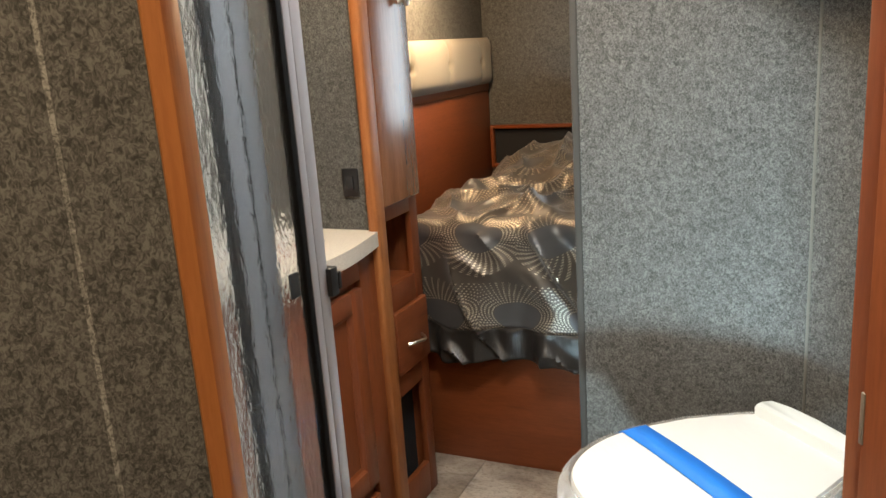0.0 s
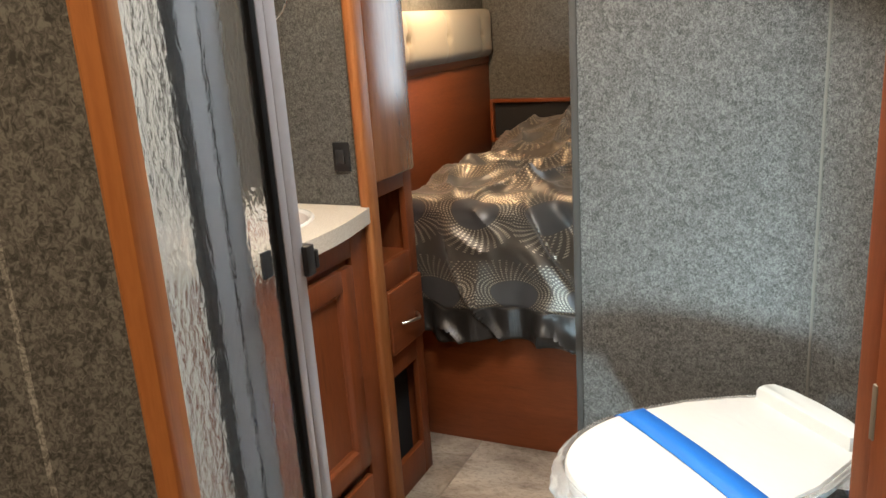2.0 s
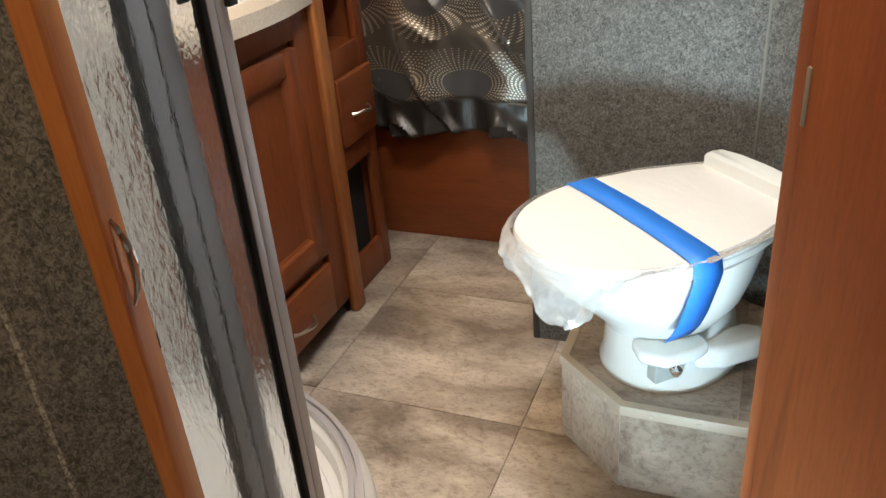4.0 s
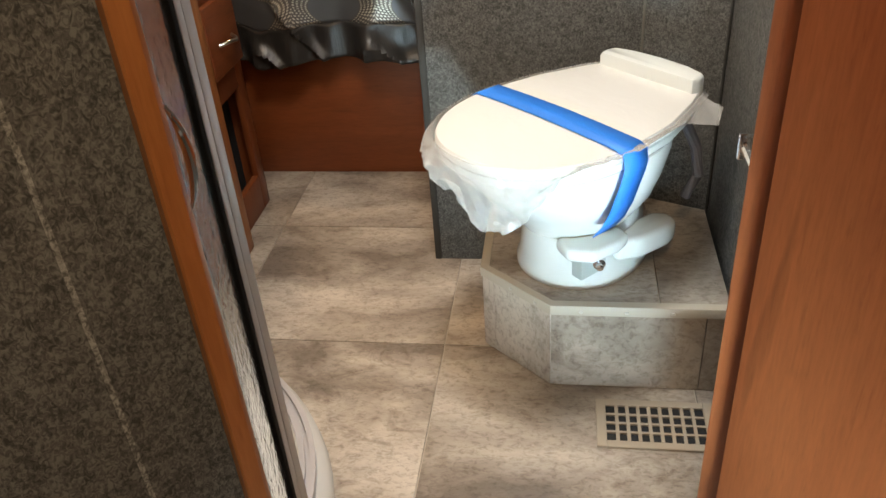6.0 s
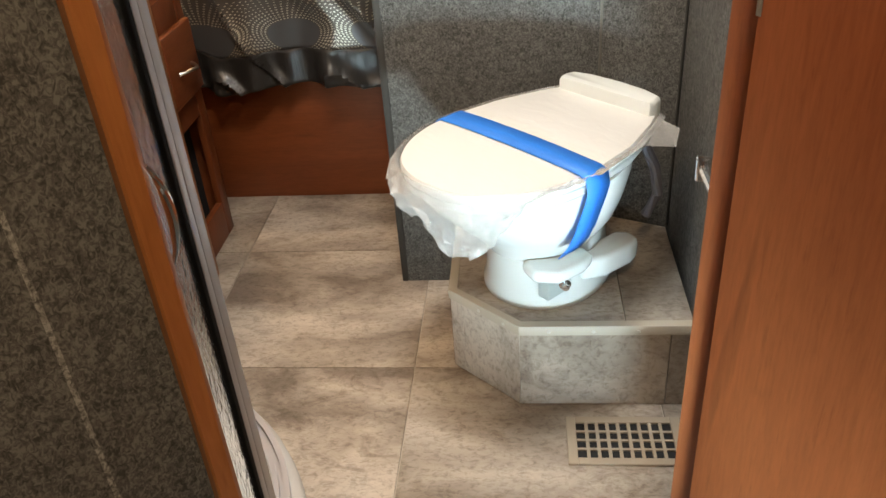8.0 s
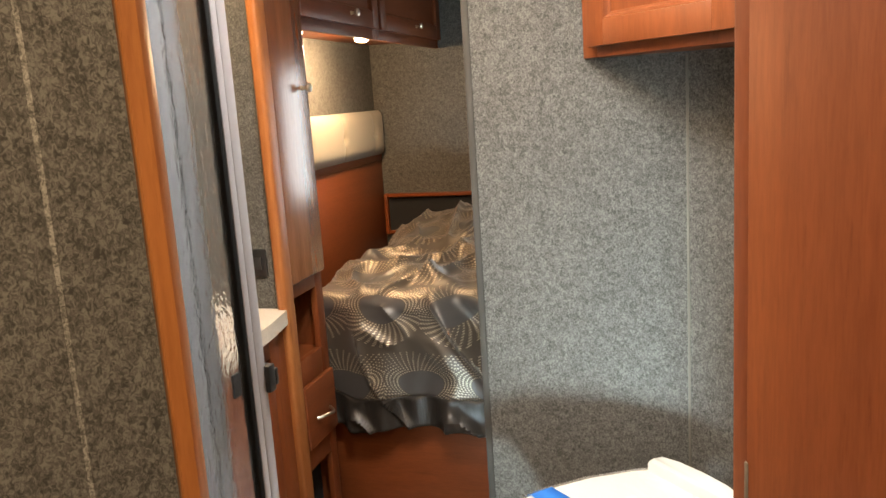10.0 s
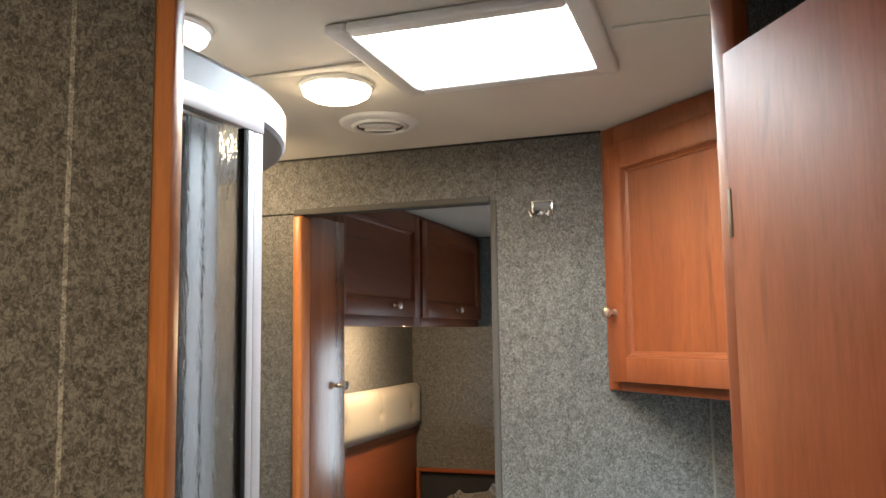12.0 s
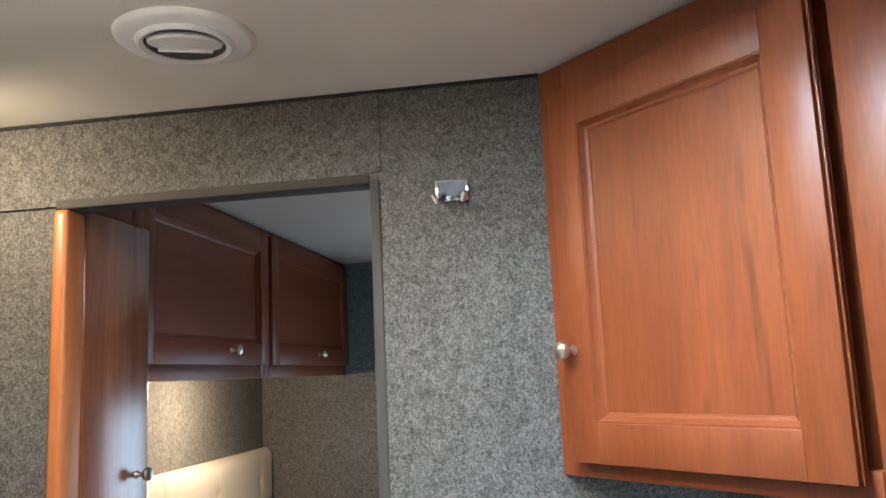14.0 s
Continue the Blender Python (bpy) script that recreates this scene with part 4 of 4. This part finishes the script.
part("face_frame", b, M_wood_z, tw)
td = part("tall_door", boxed((0, -0.019, 0), (0.212, 0, 0.980), 0.006, 3), wood("cherry_gloss", "z", (0.19, 0.060, 0.022), (0.30, 0.105, 0.040), (0.40, 0.16, 0.065), 0.20, 1.0, 0.9, 0.5), tw, "smooth glossy door", m=pose(0, 0.034, 0.918) @ FACE_XP)
knob(td, pose(0.019, 0.205, 1.432) @ FACE_XP)
dr = part("drawer", boxed((0, -0.018, 0), (0.190, 0, 0.180), 0.005, 3), M_wood_y, tw, m=pose(0, 0.050, 0.444) @ FACE_XP)
pull(dr, 0.085, pose(0.018, 0.148, 0.520) @ FACE_XP)
# dark sheet across the open cubby, in place of the shade inside it
part("grille", boxed((-0.060, 0.014, 0.0), (-0.056, D2 - 0.014, 0.384)), M_dark, tw, "dark sheet for the shade in the open cubby at the foot")
cp = thing("corner_post", pose(0, 0, 0), "rounded reddish wooden corner post of the opening", "post")
part("post", boxed((OX0, YP - 0.012, 0), (OX0 + 0.028, YP + 0.040, OZ - 0.007), 0.009, 3), M_edge_z, cp)
# black strip that fills the gap between vanity and post
part("gasket", boxed((OX0 - 0.012, YP - 0.010, 0), (OX0 - 0.001, YP + 0.004, 0.84)), M_black, cp, "black strip that fills the gap beside the vanity")

# ---- bed ----
bb = thing("bed_base", pose(0, 2.24, 0), "cherry-stained wooden platform of the bed", "bed base")
part("front_panel", boxed((XL + 0.004, 0, 0), (0.62, 0.018, 0.395), 0.002), M_wood_x, bb)
part("deck", boxed((XL + 0.004, 0.018, 0.375), (0.62, 1.355, 0.393)), M_wood_x, bb)
part("end_panel", boxed((0.602, 0.018, 0), (0.62, 1.355, 0.375)), M_wood_y, bb)
ma = thing("mattress", pose(0, 2.25, 0.395), "white mattress under a patterned bedspread", "mattress")
part("core", boxed((-1.135, 0.010, 0.0), (0.58, 1.31, 0.345), 0.045, 4), M_sheet, ma)
part("label", boxed((-1.045, 0.0075, 0.030), (-0.985, 0.0095, 0.075)), M_tape, ma, "blue label on the mattress side")

bs = thing("bedspread", pose(0, 2.24, 0.40), "shiny taupe satin bedspread with gilt dotted fans", "bedspread")
b = bmesh.new()
NU, NV = 220, 170
TOPZ = 0.395
grid = []
for j in range(NV + 1):
    v = j / NV * 1.78          # length of cloth from the hem upwards
    row = []
    for i in range(NU + 1):
        x = -1.155 + 1.73 * i / NU
        hem = -0.035 + 0.02 * math.sin(x * 7.0) + (0.11 * max(0, (-0.93 - x) / 0.2) if x < -0.93 else 0)
        drop = TOPZ - 0.055
        if v < 0.42:
            s = v / 0.42
            z = hem + (drop - hem) * s
            y = -0.030 - 0.030 * (1 - s) + 0.016 * (1 - s * 0.7) * math.sin(x * 24 + 2.2 * noise.noise((x * 3, 0, 1))) + 0.010 * noise.noise((x * 11, v * 7, 2))
            if s < 0.26:
                y += 0.005 * math.sin(x * 62 + 3 * noise.noise((x * 5, 1, 1))) + 0.010 * noise.noise((x * 9, 4, 4))
        elif v < 0.54:
            a = (v - 0.42) / 0.12 * math.pi / 2
            y = -0.030 + 0.065 * (1 - math.cos(a))
            z = drop + 0.058 * math.sin(a)
        else:
            y = 0.035 + (v - 0.54)
            z = drop + 0.058
        top = min(1.0, max(0.0, (v - 0.40) / 0.25))
        z += top * (0.022 * noise.noise((x * 4.5, y * 4.5, 3)) + 0.012 * noise.noise((x * 12, y * 9, 5)))
        rd = 1 - abs(2 * noise.noise((x * 5.5 + 0.6 * y, y * 3.4 - x * 2, 11)))
        z += top * 0.030 * max(0.0, rd) ** 4
        rd = 1 - abs(2 * noise.noise((x * 9 - 3 * y, y * 8 + x * 3, 17)))
        z += top * 0.009 * max(0.0, rd) ** 3
        if v < 0.46:
            rd = 1 - abs(2 * noise.noise((x * 8 + v * 4, v * 3.2, 23)))
            y -= 0.028 * max(0.0, rd) ** 4 * (1 - v)
        # pillows under the cloth at the head and far side
        z += 0.13 * math.exp(-((x + 0.72) / 0.32) ** 2 - ((y - 1.02) / 0.26) ** 2) + 0.05 * math.exp(-((x + 0.45) / 0.3) ** 2 - ((y - 0.7) / 0.4) ** 2)
        # creases that run across the top
        for c0, c1, hgt, wd in ((-0.70, 0.15, 0.030, 0.028), (-0.62, 0.42, 0.026, 0.025), (-0.50, 0.62, 0.024, 0.03), (-0.40, 0.05, 0.030, 0.03)):
            d = (x - c0) * 0.75 + (y - c1) * 0.66
            e_ = (x - c0) * -0.66 + (y - c1) * 0.75
            z += top * hgt * math.exp(-(d / wd) ** 2 - (e_ / 0.16) ** 2)
        # deep pleat at the near edge
        d = (x + 0.60) * 0.82 + (z - 0.30) * 0.57
        e_ = abs(z - 0.27)
        y -= (0.045 * math.exp(-(d / 0.020) ** 2) - 0.040 * math.exp(-((d - 0.055) / 0.030) ** 2)) * math.exp(-(e_ / 0.14) ** 2) * (y < 0.2)
        # the head end falls off
        edge = max(0.0, (-1.06 - x) / 0.095)
        z -= edge ** 2 * 0.16 * top
        row.append((x, y, z, v))
    grid.append(row)
b.free()


def cloth(r0, r1):
    """The rows r0 to r1 of the spread as a sheet."""
    c = bmesh.new()
    lay = c.loops.layers.uv.new("UVMap")
    vs = [[c.verts.new(p[:3]) for p in r] for r in grid[r0:r1 + 1]]
    for j in range(r1 - r0):
        for i in range(NU):
            f = c.faces.new((vs[j][i], vs[j][i + 1], vs[j + 1][i + 1], vs[j + 1][i]))
            for lp, (jj, ii) in zip(f.loops, ((j, i), (j, i + 1), (j + 1, i + 1), (j + 1, i))):
                lp[lay].uv = (grid[r0 + jj][ii][0] + 2, grid[r0 + jj][ii][3])
    return c


for nm, r0, r1, lb in (("cover", 11, NV, ""), ("hem", 0, 11, "gathered darker hem band")):
    cs = part(nm, cloth(r0, r1), M_spread if nm == "cover" else M_hem, bs, lb)
    cs.data.shade_smooth()
    sol = cs.modifiers.new("thick", "SOLIDIFY")
    sol.thickness = 0.006 if nm == "cover" else 0.009

# ---- head of the bed ----
hp_ = thing("head_panel", pose(XL, 2.08, 0.40), "cherry-stained panel behind the bed head", "panel")
part("board", boxed((0.001, 0, 0), (0.018, YF - 2.085, 0.705), 0.002), M_wood_y, hp_)
part("top_rail", boxed((0.001, 0, 0.706), (0.022, YF - 2.085, 0.735), 0.002), M_wood_y, hp_)
hd = thing("headboard", pose(XL, 2.08, 1.135), "cream padded headboard with deep buttons", "headboard")
b = bmesh.new()
HN, HM, HW, HH = 110, 20, YF - 2.085, 0.205
BUT = [0.30, 0.67, 1.02, 1.37]
gp = []
for j in range(HM + 1):
    row = []
    for i in range(HN + 1):
        y, z = HW * i / HN, HH * j / HM
        ed = min(z, HH - z, y, HW - y)
        t = 0.034 * (1 - math.exp(-ed / 0.016))
        for c in BUT:
            dy, dz = y - c, z - HH * 0.5
            t -= 0.022 * math.exp(-(math.hypot(dy, dz) / 0.016) ** 2)
            t -= 0.010 * math.exp(-(dy / 0.010) ** 2) * min(1, ed / 0.02)
        row.append(b.verts.new((0.022 + t, y, z)))
    gp.append(row)
for j in range(HM):
    for i in range(HN):
        b.faces.new((gp[j][i], gp[j][i + 1], gp[j + 1][i + 1], gp[j + 1][i]))
box(b, (0.001, 0, 0), (0.0225, HW, HH))
bmesh.ops.recalc_face_normals(b, faces=b.faces)
part("padding", b, M_pad, hd)
for c in BUT:
    part("button", lathe(((0, 0), (0.011, 0), (0.010, 0.004), (0.005, 0.007), (0, 0.0075)), 16), M_pad, hd, m=pose(0.032, c, HH * 0.5, 0, 90, 0))

# overhead cabinets, one unit per door
UX, UZ0, UZ1 = -0.985, 1.600, H - 0.002
for y0, y1, ky in ((2.075, 2.790, 0.62), (2.792, YF - 0.002, 0.55)):
    uc = thing("overhead_cabinet", pose(UX, y0, UZ0), "dark cherry overhead cabinet above the headboard", "cabinet", "cabinets over the bed")
    w = y1 - y0
    part("body", boxed((XL - UX + 0.002, 0, 0.040), (-0.018, w, UZ1 - UZ0)), M_wood_y, uc, smooth=False)
    b = bmesh.new()
    for a_, c_ in (((0, 0), (0.03, UZ1 - UZ0)), ((w - 0.03, 0), (w, UZ1 - UZ0)), ((0.03, 0), (w - 0.03, 0.045)), ((0.03, UZ1 - UZ0 - 0.03), (w - 0.03, UZ1 - UZ0))):
        box(b, (-0.018, a_[0], a_[1]), (0, c_[0], c_[1]), 0.002)
    part("face_frame", b, M_wood_y, uc)
    m = pose(0, 0.012, 0.036) @ FACE_XP
    d_ = framed_door(uc, w - 0.024, 0.372, m, M_wood_y, 0.055)
    knob(d_, pose(0.019, w * ky if y0 < 2.5 else w * 0.53, 0.072) @ FACE_XP)
for x, y in ((-1.08, 2.89), (-1.12, 2.40)):
    rl = thing("reading_light", pose(x, y, UZ0 + 0.040, 180, 0, 0), "small round puck light under the cabinet, lit", "reading light", "lights over the bed")
    part("housing", lathe(((0, 0), (0.036, 0), (0.038, 0.006), (0.034, 0.018), (0.028, 0.020), (0, 0.020)), 28), M_white, rl)
    part("lens", lathe(((0.029, 0.0195), (0.026, 0.030), (0.014, 0.036), (0, 0.037)), 28), M_puck, rl, "glowing lens")

# niche shelf on the end wall
ns = thing("wall_niche", pose(-1.296, YF - 0.001, 0.748), "wood-framed dark shelf niche beside the bed", "shelf")
b = bmesh.new()
for a_, c_ in (((0, 0), (0.016, 0.195)), ((0.484, 0), (0.50, 0.195)), ((0.016, 0), (0.484, 0.016)), ((0.016, 0.179), (0.484, 0.195))):
    box(b, (a_[0], -0.030, a_[1]), (c_[0], 0, c_[1]), 0.002)
part("frame", b, M_wood_x, ns)
# flat dark sheet paints the niche's shaded depth
part("back", boxed((0.016, -0.004, 0.016), (0.484, -0.001, 0.179)), M_dark, ns, "black sheet for the shade in the recess")
# ---- floor tiles ----
TXW, TYW = 0.516, 0.489
tm = bpy.data.meshes.new("tile")
b = bmesh.new()
g = 0.0012
lo = [b.verts.new((x, y, -0.0045)) for x, y in ((g, g), (TXW - g, g), (TXW - g, TYW - g), (g, TYW - g))]
hi = [b.verts.new((x, y, 0.0)) for x, y in ((g + .0006, g + .0006), (TXW - g - .0006, g + .0006), (TXW - g - .0006, TYW - g - .0006), (g + .0006, TYW - g - .0006))]
b.faces.new(hi)
for i in range(4):
    b.faces.new((lo[i], lo[(i + 1) % 4], hi[(i + 1) % 4], hi[i]))
b.to_mesh(tm)
b.free()
tm.materials.append(M_tile)
fl = bpy.data.objects["floor"]
for i in range(-3, 4):
    for j in range(-8, 7):
        x, y = -0.339 + i * TXW, 0.448 + j * TYW
        if x + TXW > XL + 0.02 and x < XR and y < YF and not (y < -0.5 and y + TYW > -1.0 and x + TXW > -0.08 and x < 0.345):
            t = new("tile", tm)
            t.parent = fl
            t.location = (x, y, 0)
